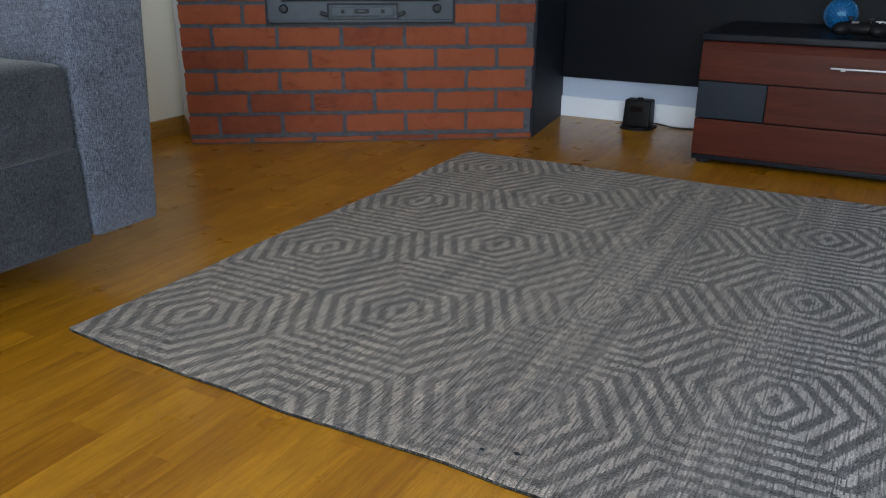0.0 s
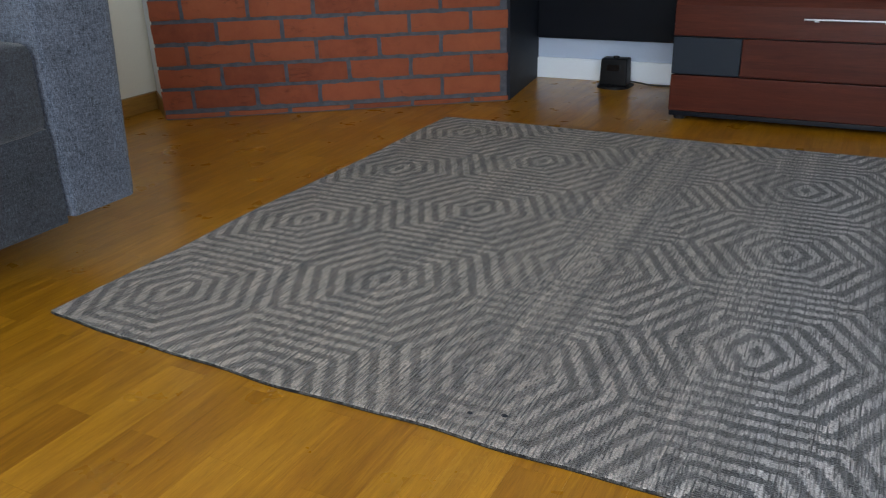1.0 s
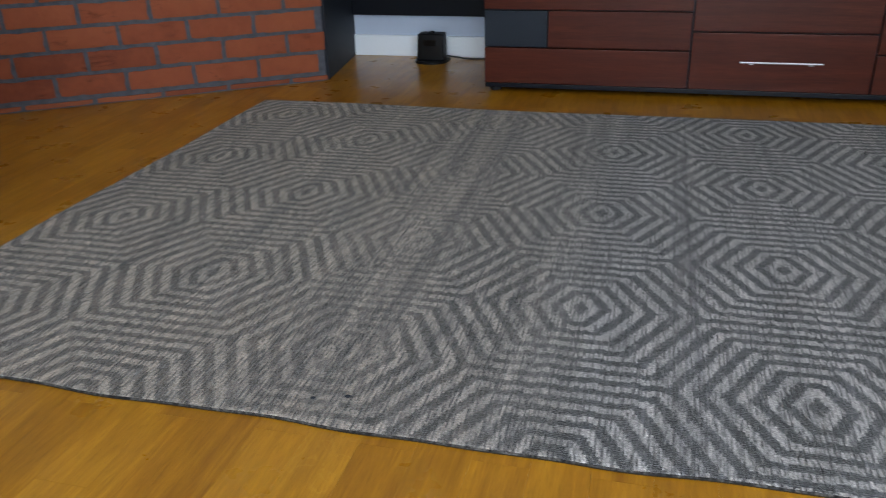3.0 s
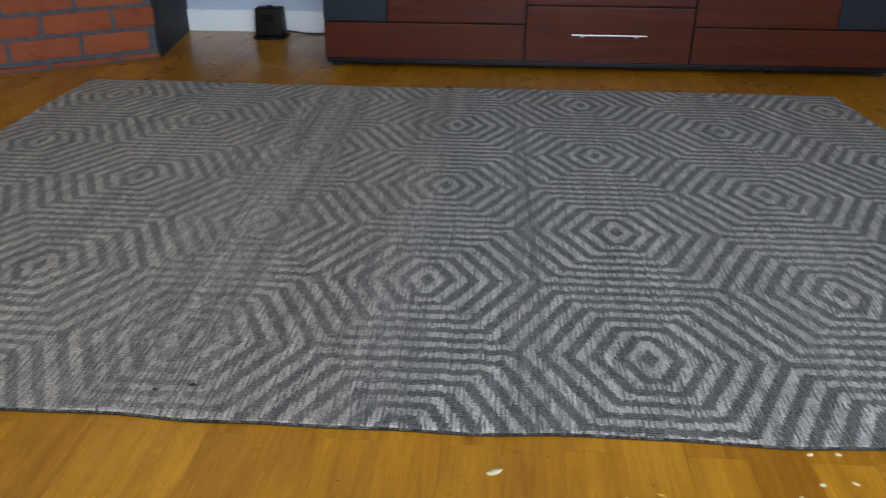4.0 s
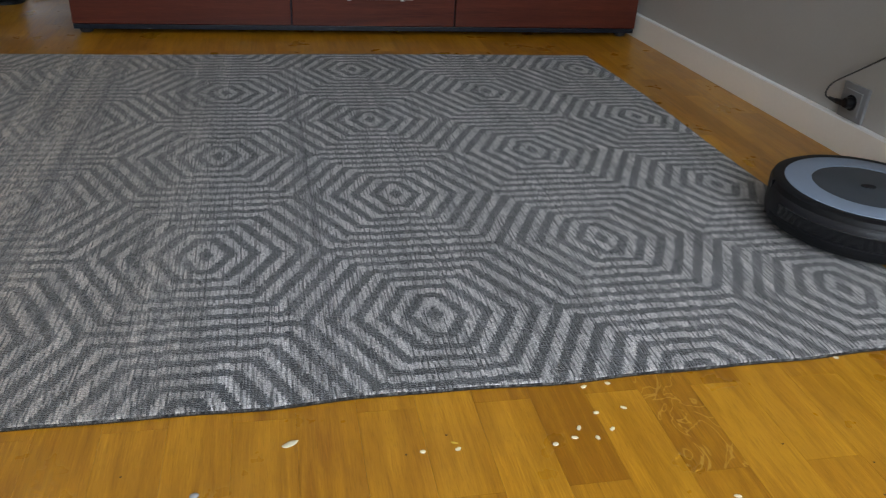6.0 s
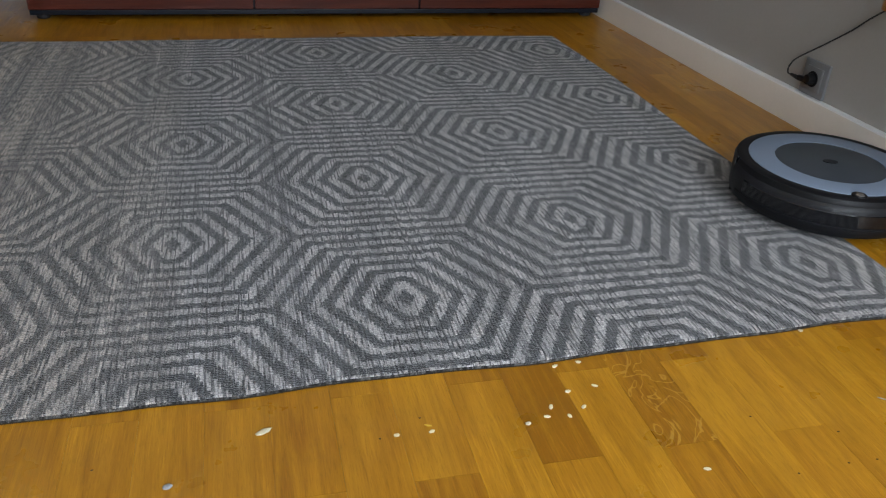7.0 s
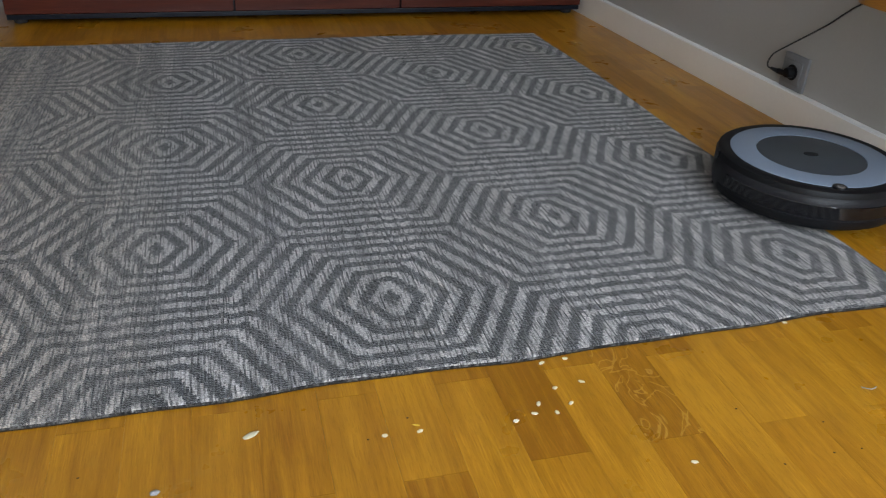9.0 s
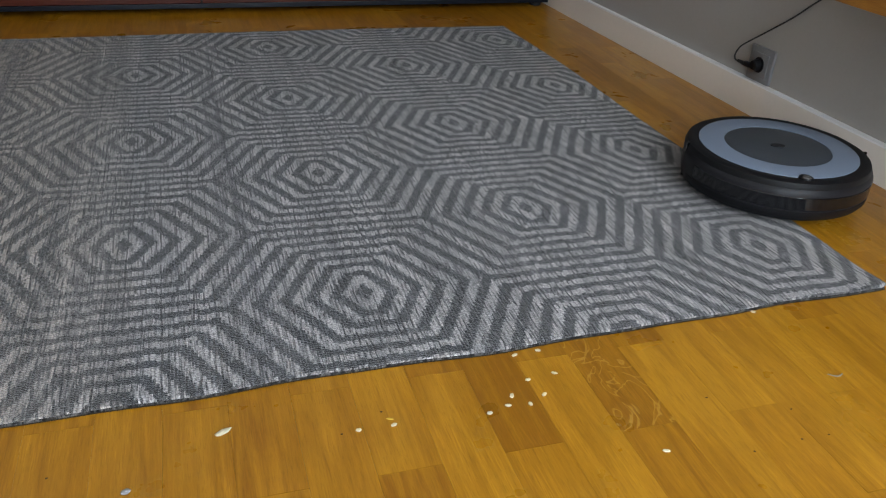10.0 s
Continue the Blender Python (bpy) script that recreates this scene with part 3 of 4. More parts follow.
STOVE = (0.302, 0.947, 0.421, 0.98)
back_r, back_c, back_l = in_fire(0.008, NORTH - 0.003), in_fire(WEST + 0.003, NORTH - 0.003), in_fire(WEST + 0.003, 1.385)
bm = prism([(0.004, 0.006), (FL - 0.006, 0.006), (back_r[0] - 0.01, back_r[1]), back_c, (back_l[0] + 0.01, back_l[1])], 0, FIRE_TOP)
part("mortar_core", bm, M_MORTAR, FIRE, "blue-grey mortar bed")
dx, dy = back_r[0] - (FL - 0.006), back_r[1] - 0.012
bm = prism([(FL - 0.004, 0.012), (FL + 0.008, 0.012), (FL + 0.008 + dx, 0.012 + dy), (FL - 0.004 + dx, 0.012 + dy)], 0, FIRE_TOP)
part("side_panel", bm, M_NAVY, FIRE, "blue-black painted side panel")
bm = prism([(0.010, 0.030), back_l, (back_l[0] - 0.006, back_l[1] - 0.012), (0.003, 0.030)], 0, FIRE_TOP)
part("plaster_side", bm, M_PLASTER, FIRE, "white plastered side")
bm = prism([(0.006, 0.034), back_l, (back_l[0] - 0.012, back_l[1] - 0.014), (-0.005, 0.034)], 0, 0.062)
part("side_skirting", bm, M_OAKTRIM, FIRE, "oak skirting at the plastered side")

# stove front set into the bricks
S0, S1, SZ0, SZ1 = STOVE
stove = part("stove_front", box((S0, -0.012, SZ0), (S1, 0.03, SZ1), 0.004), M_CAST, FIRE, "blue-grey cast iron stove front")
# Solid dark border behind the front, added for the shadow line around it.
part("shadow_gap", box((S0 - 0.007, -0.0008, SZ0 - 0.007), (S1 + 0.007, 0.024, SZ1 + 0.004), 0.001), M_CASTDARK, stove, "dark strip standing in for the shadow round the stove front")
part("lower_lip", box((S0 + 0.004, -0.020, SZ0 + 0.002), (S1 - 0.004, -0.011, SZ0 + 0.012), 0.003), M_CAST, stove)
part("door_rail", box((S0 + 0.05, -0.022, SZ0 + 0.074), (S1 - 0.05, -0.011, SZ0 + 0.088), 0.004), M_CASTDARK, stove)
tray = (0.507, 0.752, SZ0 + 0.010, SZ0 + 0.068)
for lo, hi in (((tray[0], tray[2]), (tray[1], tray[2] + 0.006)), ((tray[0], tray[3] - 0.006), (tray[1], tray[3])),
               ((tray[0], tray[2] + 0.006), (tray[0] + 0.006, tray[3] - 0.006)), ((tray[1] - 0.006, tray[2] + 0.006), (tray[1], tray[3] - 0.006))):
    part("tray_frame", box((lo[0], -0.019, lo[1]), (hi[0], -0.0115, hi[1]), 0.002), M_CASTDARK, stove)
part("ash_tray_plate", box((tray[0] + 0.014, -0.020, tray[2] + 0.013), (tray[1] - 0.014, -0.0115, tray[3] - 0.013), 0.003), M_CAST, stove)
part("slider", box((0.600, -0.026, SZ0 + 0.034), (0.650, -0.0195, SZ0 + 0.047), 0.002), M_CASTDARK, stove)
part("slider_tab", box((0.612, -0.031, SZ0 + 0.037), (0.638, -0.0255, SZ0 + 0.045), 0.002), M_CAST, stove)
turned = Matrix.Rotation(radians(90), 4, "X")
for d, z, r in ((0.359, 0.049, 0.016), (0.888, 0.049, 0.016)):
    part("hinge_knob", cyl(r, 0.010, 0.030, 20, Matrix.Translation((d, 0, SZ0 + z)) @ turned, r * 0.8, 0.004), M_CASTDARK, stove, smooth=True)
for d in (0.560, 0.698):
    part("bolt", cyl(0.007, 0.018, 0.025, 12, Matrix.Translation((d, 0, SZ0 + 0.040)) @ turned, 0.005, 0.001), M_CASTDARK, stove, smooth=True)
for d, a in ((0.495, 25), (0.763, -30)):
    lever = Matrix.Translation((d, -0.02, SZ0 + 0.032)) @ Matrix.Rotation(radians(a), 4, "Y")
    bm = box((-0.014, -0.014, -0.006), (0.014, 0.006, 0.006), 0.004)
    bmesh.ops.transform(bm, matrix=lever, verts=bm.verts)
    part("latch", bm, M_CASTDARK, stove)


# ---- low media cabinet ----
CX0, CX1, CY, CYB = 0.6965, 2.5435, 1.845, 2.380
cab = thing("media_cabinet", "low cherry-brown media cabinet with a black top on short feet", "cabinet", (CX0, CY, 0))
CW, CD = CX1 - CX0, CYB - CY
part("plinth", box((0.004, 0.004, 0.0185), (CW - 0.004, CD, 0.0335), 0.002), M_TOPBLACK, cab, "black base board")
part("body", box((0.010, 0.022, 0.0335), (CW - 0.010, CD, 0.398), 0.002), M_GRAPHITE, cab, "dark carcass")
part("top_board", box((-0.004, -0.004, 0.398), (CW + 0.004, CD + 0.004, 0.420), 0.004), M_TOPBLACK, cab, "black satin top board")
for x in (0.032, CW - 0.032):
    for y in (0.052, CD - 0.05):
        part("foot", cyl(0.019, 0.0, 0.020, 18, Matrix.Translation((x, y, 0)), 0.022, 0.003), M_RUBBER, cab, "round black foot", True)


def front(name, x0, x1, z0, z1, mat, label="", brow=0.0):
    """A drawer front; brow: the height above which its face slopes back."""
    bm = box((x0, 0.0, z0), (x1, 0.0215, z1), 0.0022, 2)
    if brow:
        bmesh.ops.bisect_plane(bm, geom=bm.verts[:] + bm.edges[:] + bm.faces[:], plane_co=(0, 0, brow), plane_no=(0, 0, 1))
        for v in bm.verts:
            v.co.y = min(0.0215, v.co.y + 0.45 * max(0.0, v.co.z - brow))
    return part(name, bm, mat, cab, label)


C1, C2 = 0.664, 1.1995
g = 0.0028
for a, b, flip in ((0.0, C1, False), (C2, CW, True)):
    front("drawer_front", a + g, b - g, 0.0355, 0.1515, M_CHERRY)
    cut = (a + 0.2124) if not flip else (b - 0.204)
    lo, hi = (a + g, cut - g / 2) if not flip else (cut + g / 2, b - g)
    front("inlay_panel", lo, hi, 0.1555, 0.2715, M_GRAPHITE, "graphite grey inlay panel")
    lo, hi = (cut + g / 2, b - g) if not flip else (a + g, cut - g / 2)
    front("drawer_front", lo, hi, 0.1555, 0.2715, M_CHERRY)
    front("drawer_front", a + g, b - g, 0.2755, 0.3965, M_CHERRY, "", 0.370)
middle = front("drawer_front", C1 + g, C2 - g, 0.0355, 0.2120, M_CHERRY)
front("drawer_front", C1 + g, C2 - g, 0.2165, 0.3965, M_CHERRY)


def handle(x0, x1, z, parent):
    bm = box((x0, -0.026, z - 0.0022), (x1, -0.017, z + 0.0030), 0.002)
    for x in (x0 + 0.035, x1 - 0.035):
        box((x - 0.006, -0.018, z - 0.003), (x + 0.006, 0.001, z + 0.003), bm=bm)
    for v in bm.verts:
        if v.co.y < -0.012 and (v.co.x < x0 + 0.004 or v.co.x > x1 - 0.004):
            v.co.z += 0.004
    return part("handle", bm, M_STEEL, parent, "slim brushed steel handle")


handle(0.380, 0.635, 0.334, cab)
handle(0.812, 1.054, 0.123, cab)

# black board on the wall behind the cabinet
tagged(part("wall_board", box((0.026, NORTH - 0.030, 0.166), (2.535, NORTH - 0.001, 2.0), 0.003), M_BLACKBOARD, None,
            "large black lacquered board fixed to the wall"), category="wall panel", kind="")

# ---- sofa ----
sofa = thing("sofa", "blue-grey chenille sofa with a broad arm on short legs", "sofa", (-0.10, 0.155, 0))
AW = 0.191


def leaning(bm, k=0.06):
    """The arm's outer side flares a little towards the top."""
    for v in bm.verts:
        v.co.y += (v.co.z - 0.118) * k * max(0.0, v.co.y / AW)
    return bm


part("arm", leaning(puffed((-0.90, 0.006, 0.114), (0.0, AW - 0.018, 0.640), 0.014, 0.005, 20)), M_FABRIC, sofa, "boxy upholstered arm", True)
# Seat and back take the darkened copy, with their shade in its colour.
part("seat_base", puffed((-0.88, -1.90, 0.106), (-0.003, 0.002, 0.303), 0.010, 0.003, 20), M_FABRIC_SHADED, sofa, "", True)
part("seat_cushion", puffed((-0.70, -0.94, 0.288), (0.004, 0.003, 0.468), 0.030, 0.012, 20), M_FABRIC_SHADED, sofa, "thick seat cushion", True)
part("seat_cushion", puffed((-0.70, -1.88, 0.288), (0.004, -0.946, 0.468), 0.030, 0.012, 20), M_FABRIC_SHADED, sofa, "thick seat cushion", True)
part("backrest", puffed((-0.99, -1.90, 0.118), (-0.68, 0.0, 0.82), 0.05, 0.012, 14), M_FABRIC_SHADED, sofa, "", True)
part("arm", puffed((-0.90, -1.90 - AW, 0.118), (0.0, -1.904, 0.640), 0.028, 0.006, 14), M_FABRIC, sofa, "boxy upholstered arm", True)
for x, y in ((-0.13, -0.34), (-0.85, -0.05), (-0.07, -1.95), (-0.85, -1.95)):
    part("leg", cyl(0.018, 0.0, 0.125, 16, Matrix.Translation((x, y, 0)), 0.022, 0.002), M_RUBBER, sofa, "short dark leg", True)


# ---- rug ----
def rug_edges(t, s):
    """A point of the rug from its share of the width t and of the depth s: the near edge bows out a little."""
    near = -0.032 * max(0.0, math.sin(math.pi * t)) ** 0.6 * (1 - 0.5 * t) + 0.0022 * math.sin(23 * t) + 0.0020 * math.sin(41 * t + 1) + 0.0012 * math.sin(77 * t)
    far = 1.600 + 0.004 * math.sin(9 * t + 1)
    right = 2.322 - 0.040 * s + 0.004 * math.sin(11 * s)
    left = 0.004 * math.sin(12 * s)
    return left + (right - left) * t, near + (far - near) * s


NX, NY, RUG_H = 232, 164, 0.0085
bm = bmesh.new()
grid = []
for j in range(NY + 1):
    row = []
    for i in range(NX + 1):
        x, y = rug_edges(i / NX, j / NY)
        rim = min(i, j, NX - i, NY - j)
        z = RUG_H - (0.0012 if rim == 0 else 0.0) + 0.0012 * noise.noise((x * 3, y * 3, 0)) + 0.0006 * noise.noise((x * 14, y * 14, 2))
        curl = max(0, 1 - math.hypot(x - 2.32, y) / 0.06)
        row.append(bm.verts.new((x, y, z + 0.006 * curl)))
    grid.append(row)
for j in range(NY):
    for i in range(NX):
        bm.faces.new((grid[j][i], grid[j][i + 1], grid[j + 1][i + 1], grid[j + 1][i]))
border = grid[0] + [r[-1] for r in grid[1:]] + grid[-1][-2::-1] + [r[0] for r in grid[-2:0:-1]]
low = [bm.verts.new((v.co.x, v.co.y, 0.0020)) for v in border]
for k in range(len(border)):
    n = (k + 1) % len(border)
    bm.faces.new((border[n], border[k], low[k], low[n]))
bm.faces.new(low)
rug = tagged(part("rug", bm, M_RUG, None, "flat-woven grey rug with nested hexagon pattern on the parquet", True), category="rug")


def hem(points):
    """A thin, uneven cord along the rug's edge, drawn as its shadow line."""
    bm = bmesh.new()
    rings = []
    for k, (x, y, nx, ny) in enumerate(points):
        r = 0.0019 + 0.0002 * math.sin(k * 0.37) + 0.0002 * random.random()
        rings.append([bm.verts.new((x + nx * r * math.cos(a), y + ny * r * math.cos(a), 0.0032 + r * math.sin(a))) for a in (radians(60 * q) for q in range(6))])
    for p, q in zip(rings, rings[1:]):
        for k in range(6):
            bm.faces.new((p[k], p[(k + 1) % 6], q[(k + 1) % 6], q[k]))
    return bm


part("hem", hem([(*rug_edges(k / 640, 0.0), 0, 1) for k in range(641)]), M_RUG_EDGE, rug, "thin dark cord drawn as the shadow line at the rug's edge", True)
part("hem", hem([(*rug_edges(k / 640, 1.0), 0, 1) for k in range(641)]), M_RUG_EDGE, rug, "thin dark cord drawn as the shadow line at the rug's edge", True)

bm = bmesh.new()
for k in range(7):
    a = radians(-60 + 22 * k)
    tip = Vector((2.320 + 0.014 * math.cos(a), 0.001 + 0.010 * math.sin(a), 0.0035 + 0.001 * (k % 3)))
    tube([(2.316, 0.003, 0.0075), ((2.316 + tip.x) / 2, (0.003 + tip.y) / 2, 0.0095), tuple(tip)], 0.0009, 5, bm, 3)
part("tuft", bm, M_LINT, rug, "loose grey yarn ends at the corner", True)
loop = [rug_edges(k / 160, 0.0) for k in range(161)] + [rug_edges(1.0, k / 100) for k in range(1, 101)]
loop += [rug_edges(1 - k / 160, 1.0) for k in range(1, 161)] + [rug_edges(0.0, 1 - k / 100) for k in range(1, 100)]
mid = Vector((1.16, 0.8))
loop = [(x + 0.0016 * (1 if x > 2.1 else -1 if x < 0.2 else 0), y + (0.0014 if y > mid.y else -0.0014) * (1 if y < 0.0 or y > 1.58 else 0)) for x, y in loop]
for x, y, r in ((0.886, 0.040, 0.0052), (0.839, 0.026, 0.0042)):
    bm = bmesh.new()
    bmesh.ops.create_uvsphere(bm, u_segments=12, v_segments=8, radius=1.0, matrix=Matrix.LocRotScale((x, y, RUG_H + 0.0002), None, (r, r * 0.7, 0.0014)))
    part("dark_knot", bm, M_DARKYARN, rug, "small knot of dark yarn", True)
# Dark sheet just proud of the outline, added as the rug's contact shadow.
part("backing", prism(loop, 0.0003, 0.0019), M_RUG_SHADOW, rug, "thin dark sheet standing in for the shadow under the rug's edge")

# ---- robot vacuum, half on the rug's edge ----
robot = thing("robot_vacuum", "round black robot vacuum with blue-grey top plate on the rug", "robot vacuum", (2.362, 0.356, 0.0045), -108)
R = 0.171
rear = [(0.0, 0.013), (0.158, 0.013), (0.166, 0.018), (R - 0.002, 0.028), (R - 0.001, 0.080), (0.167, 0.088), (0.160, 0.0915), (0.152, 0.0905), (0.0, 0.0905)]
part("body", lathe(rear, 128), M_SHELL, robot, "matte black housing", True)
fore = [(0.152, 0.014), (0.167, 0.018), (R + 0.003, 0.030), (R + 0.004, 0.069), (R + 0.001, 0.076), (0.159, 0.0885), (0.1535, 0.0905), (0.150, 0.088)]
bumper = part("bumper", lathe(fore, 96, -88.5, 88.5, close=True), M_SHELLGREY, robot, "charcoal front bumper", True)
part("bumper_window", lathe([(R + 0.0035, 0.0405), (R + 0.0050, 0.042), (R + 0.0052, 0.064), (R + 0.0038, 0.0655)], 72, -72, 72, close=True), M_GLOSSBLACK, bumper, "glossy black sensor window", True)
part("bumper_skirt", lathe([(R - 0.001, 0.0205), (R + 0.0040, 0.0285), (R + 0.0045, 0.0375), (R + 0.0015, 0.0395)], 72, -80, 80, close=True), M_SHELL, bumper, "", True)
for a in (-90, 90):
    bm = box((R - 0.012, -0.0022, 0.022), (R + 0.0012, 0.0022, 0.089))
    bmesh.ops.transform(bm, matrix=Matrix.Rotation(radians(a), 4, "Z"), verts=bm.verts)
    part("bumper_seam", bm, M_GLOSSBLACK, robot)
part("top_plate", lathe([(0.0985, 0.0900), (0.0985, 0.0922), (0.1435, 0.0922), (0.1460, 0.0912), (0.1465, 0.0900)], 128, close=True), M_PLATE, robot, "blue-grey plastic ring plate", True)
disc = part("centre_disc", lathe([(0.0, 0.0921), (0.0955, 0.0921), (0.0978, 0.0914), (0.0978, 0.0900), (0.0, 0.0900)], 128), M_DISC, robot, "slate grey centre disc", True)
bm = cyl(0.0125, 0.0, 0.0013, 32, Matrix.Translation((0, 0, 0.0921)), 0.0120)
bmesh.ops.transform(bm, matrix=Matrix.Diagonal((0.72, 1.12, 1, 1)), verts=bm.verts)
part("emblem", bm, M_SHELL, disc, "small oval black emblem", True)
notch = part("sensor_notch", cyl(0.0135, 0.0885, 0.0935, 32, Matrix.Translation((0.1475, 0, 0)), 0.0125, 0.001), M_SHELL, robot, "round black sensor turret", True)
part("sensor_lens", cyl(0.0085, 0.0930, 0.0952, 24, Matrix.Translation((0.1490, 0, 0)), 0.0065, 0.0008), M_SENSOR, notch, "smoky sensor lens", True)
for y in (-0.115, 0.115):
    m = Matrix.Translation((0, y, 0.032)) @ Matrix.Rotation(radians(90), 4, "X")
    part("wheel", cyl(0.034, -0.014, 0.014, 28, m, None, 0.004), M_RUBBER, robot, "black rubber drive wheel", True)
part("caster", cyl(0.015, -0.008, 0.008, 20, Matrix.Translation((0.125, 0, 0.0135)) @ Matrix.Rotation(radians(90), 4, "X"), None, 0.002), M_RUBBER, robot, "", True)
part("brush_roller", cyl(0.016, -0.085, 0.085, 20, Matrix.Translation((-0.03, 0, 0.018)) @ Matrix.Rotation(radians(90), 4, "X"), None, 0.002), M_SHELLGREY, robot, "", True)

# ---- charging dock by the white skirting ----
dock = thing("charging_dock", "small black charging dock on the floor by the white skirting", "charging dock", (0.382, 2.290, 0), 0)
plate = [(0.066 * math.cos(a), 0.028 - 0.066 * abs(math.sin(a)) ** 0.8) for a in (math.pi + math.pi * k / 18 for k in range(19))]
plate += [(0.066, 0.075), (-0.066, 0.075)]
bm = prism(plate, 0.0, 0.009)
bmesh.ops.bevel(bm, geom=[e for e in bm.edges if all(v.co.z > 0.005 for v in e.verts)], offset=0.003, segments=2, affect="EDGES")
part("base_plate", bm, M_SHELL, dock, "", True)
bm = box((-0.055, 0.0, 0.008), (0.055, 0.070, 0.112), 0.008, 3)
for v in bm.verts:
    k = (v.co.z - 0.008) / 0.116
    v.co.x *= 1 - 0.08 * k
    v.co.y = 0.075 + (v.co.y - 0.075) * (1 - 0.10 * k)
part("tower", bm, M_SHELL, dock, "matte black tower", True)
part("beacon", cyl(0.016, 0.110, 0.119, 20, Matrix.Translation((0.0, 0.040, 0)), 0.010, 0.002), M_GLOSSBLACK, dock, "small dome on the top", True)
for x in (-0.028, 0.028):
    part("charging_contact", box((x - 0.008, -0.028, 0.0085), (x + 0.008, -0.010, 0.0115), 0.001), M_SHELLGREY, dock)
part("power_window", box((-0.026, -0.0005, 0.066), (0.026, 0.004, 0.090), 0.001), M_GLOSSBLACK, dock)
tagged(part("dock_cable", tube([(0.436, 2.352, 0.018), (0.478, 2.368, 0.010), (0.52, 2.372, 0.0035), (0.60, 2.385, 0.0035), (0.72, 2.392, 0.0035), (0.85, 2.395, 0.0035)], 0.003), M_CABLE, None,
            "thin black cable from the dock along the floor", True), category="cable")

# ---- wall socket with a plug ----
sy = 0.760
socket = thing("wall_socket", "silver-grey wall socket just above the skirting", "socket", (east_x(sy) - 0.0005, sy, 0.122), 90 + math.degrees(math.atan((EAST_B[0] - EAST_A[0]) / (EAST_A[1] - EAST_B[1]))))
# its x runs north along the wall, y into the wall's depth towards -x
part("cover_frame", box((-0.041, 0.0, -0.041), (0.041, 0.009, 0.041), 0.003), M_SOCKET, socket, "", True)
part("insert", box((-0.028, 0.0085, -0.028), (0.028, 0.0125, 0.028), 0.002), M_SOCKETIN, socket, "", True)
well = Matrix.Translation((0, 0.0, 0)) @ Matrix.Rotation(radians(-90), 4, "X")
part("well", cyl(0.0185, 0.0126, 0.0130, 32, well), M_SHELL, socket, "round dark contact well", True)
plug = thing("plug", "black angled plug in the wall socket", "plug")
plug.matrix_world = socket.matrix_world
part("plug_body", cyl(0.0140, 0.0131, 0.030, 28, well, 0.0115, 0.003), M_SHELL, plug, "", True)
bm = box((-0.004, 0.017, -0.010), (0.038, 0.029, 0.003), 0.005, 3)
bmesh.ops.transform(bm, matrix=Matrix.Rotation(radians(4), 4, "Y"), verts=bm.verts)
part("plug_neck", bm, M_SHELLGREY, plug, "", True)
part("strain_relief", cyl(0.0050, 0.0, 0.020, 14, Matrix.Translation((0.038, 0.0255, -0.006)) @ Matrix.Rotation(radians(90), 4, "Y"), 0.0035), M_RUBBER, plug, "", True)


def on_wall(y, z, off=0.006):
    return (east_x(y - 0.008) - off, y - 0.008, z - 0.006)


tagged(part("plug_cable", tube([on_wall(0.816, 0.124, 0.026), on_wall(0.838, 0.121, 0.024), on_wall(0.853, 0.130, 0.016), on_wall(0.846, 0.150, 0.012), on_wall(0.815, 0.172, 0.016), on_wall(0.76, 0.212, 0.012),
                                on_wall(0.70, 0.258), on_wall(0.655, 0.296), on_wall(0.615, 0.324), on_wall(0.55, 0.358), on_wall(0.47, 0.388, 0.012), on_wall(0.44, 0.400, 0.03)], 0.0019), M_CABLE, None,
            "thin black cable rising from the plug to the shelf", True), category="cable")

# ---- low wooden shelf board on the east wall ----
pts = [(east_x(0.50) - 0.001, 0.50)]
for k in range(11):
    a = radians(90 + 9 * k)
    pts.append((2.53 + 0.07 * math.cos(a), 0.43 + 0.07 * math.sin(a)))
pts += [(2.48, -0.30), (east_x(-0.30) - 0.001, -0.30)]
bm = prism(pts, 0.352, 0.384)
bmesh.ops.bevel(bm, geom=[e for e in bm.edges if abs(e.verts[0].co.z - e.verts[1].co.z) < 1e-4], offset=0.004, segments=2, affect="EDGES")
tagged(part("wall_shelf", bm, M_SHELF, None, "amber wooden wall shelf with a rounded corner"), category="shelf")

# ---- things on the cabinet ----
TOPZ = 0.420
ball = thing("massage_ball", "blue spiky rubber ball on the black cabinet top", "ball", (1.060, 2.150, TOPZ))
bm = bmesh.new()
bmesh.ops.create_icosphere(bm, subdivisions=4, radius=0.046, matrix=Matrix.Translation((0, 0, 0.051)))
part("ball_body", bm, M_BLUE, ball, "", True)
bm = bmesh.new()
for k in range(300):
    z = 1 - 2 * (k + 0.5) / 300
    a, r = k * 2.39996, math.sqrt(1 - z * z)
    d = Vector((r * math.cos(a), r * math.sin(a), z))
    bmesh.ops.create_cone(bm, cap_ends=True, segments=6, radius1=0.0030, radius2=0.0012, depth=0.008,
                          matrix=Matrix.Translation(Vector((0, 0, 0.051)) + d * 0.0480) @ d.to_track_quat("Z", "Y").to_matrix().to_4x4())
tagged(part("spikes", bm, M_BLUE, ball, "short soft spikes"), kind="stuff")
d = Vector((0.10, -0.98, 0.10)).normalized()
part("printed_mark", box((-0.013, -0.0005, -0.006), (0.013, 0.0005, 0.006), 0.0003), M_PALEBLUE, ball, "small pale printed mark").matrix_basis = Matrix.Translation(Vector((0, 0, 0.051)) + d * 0.0478)

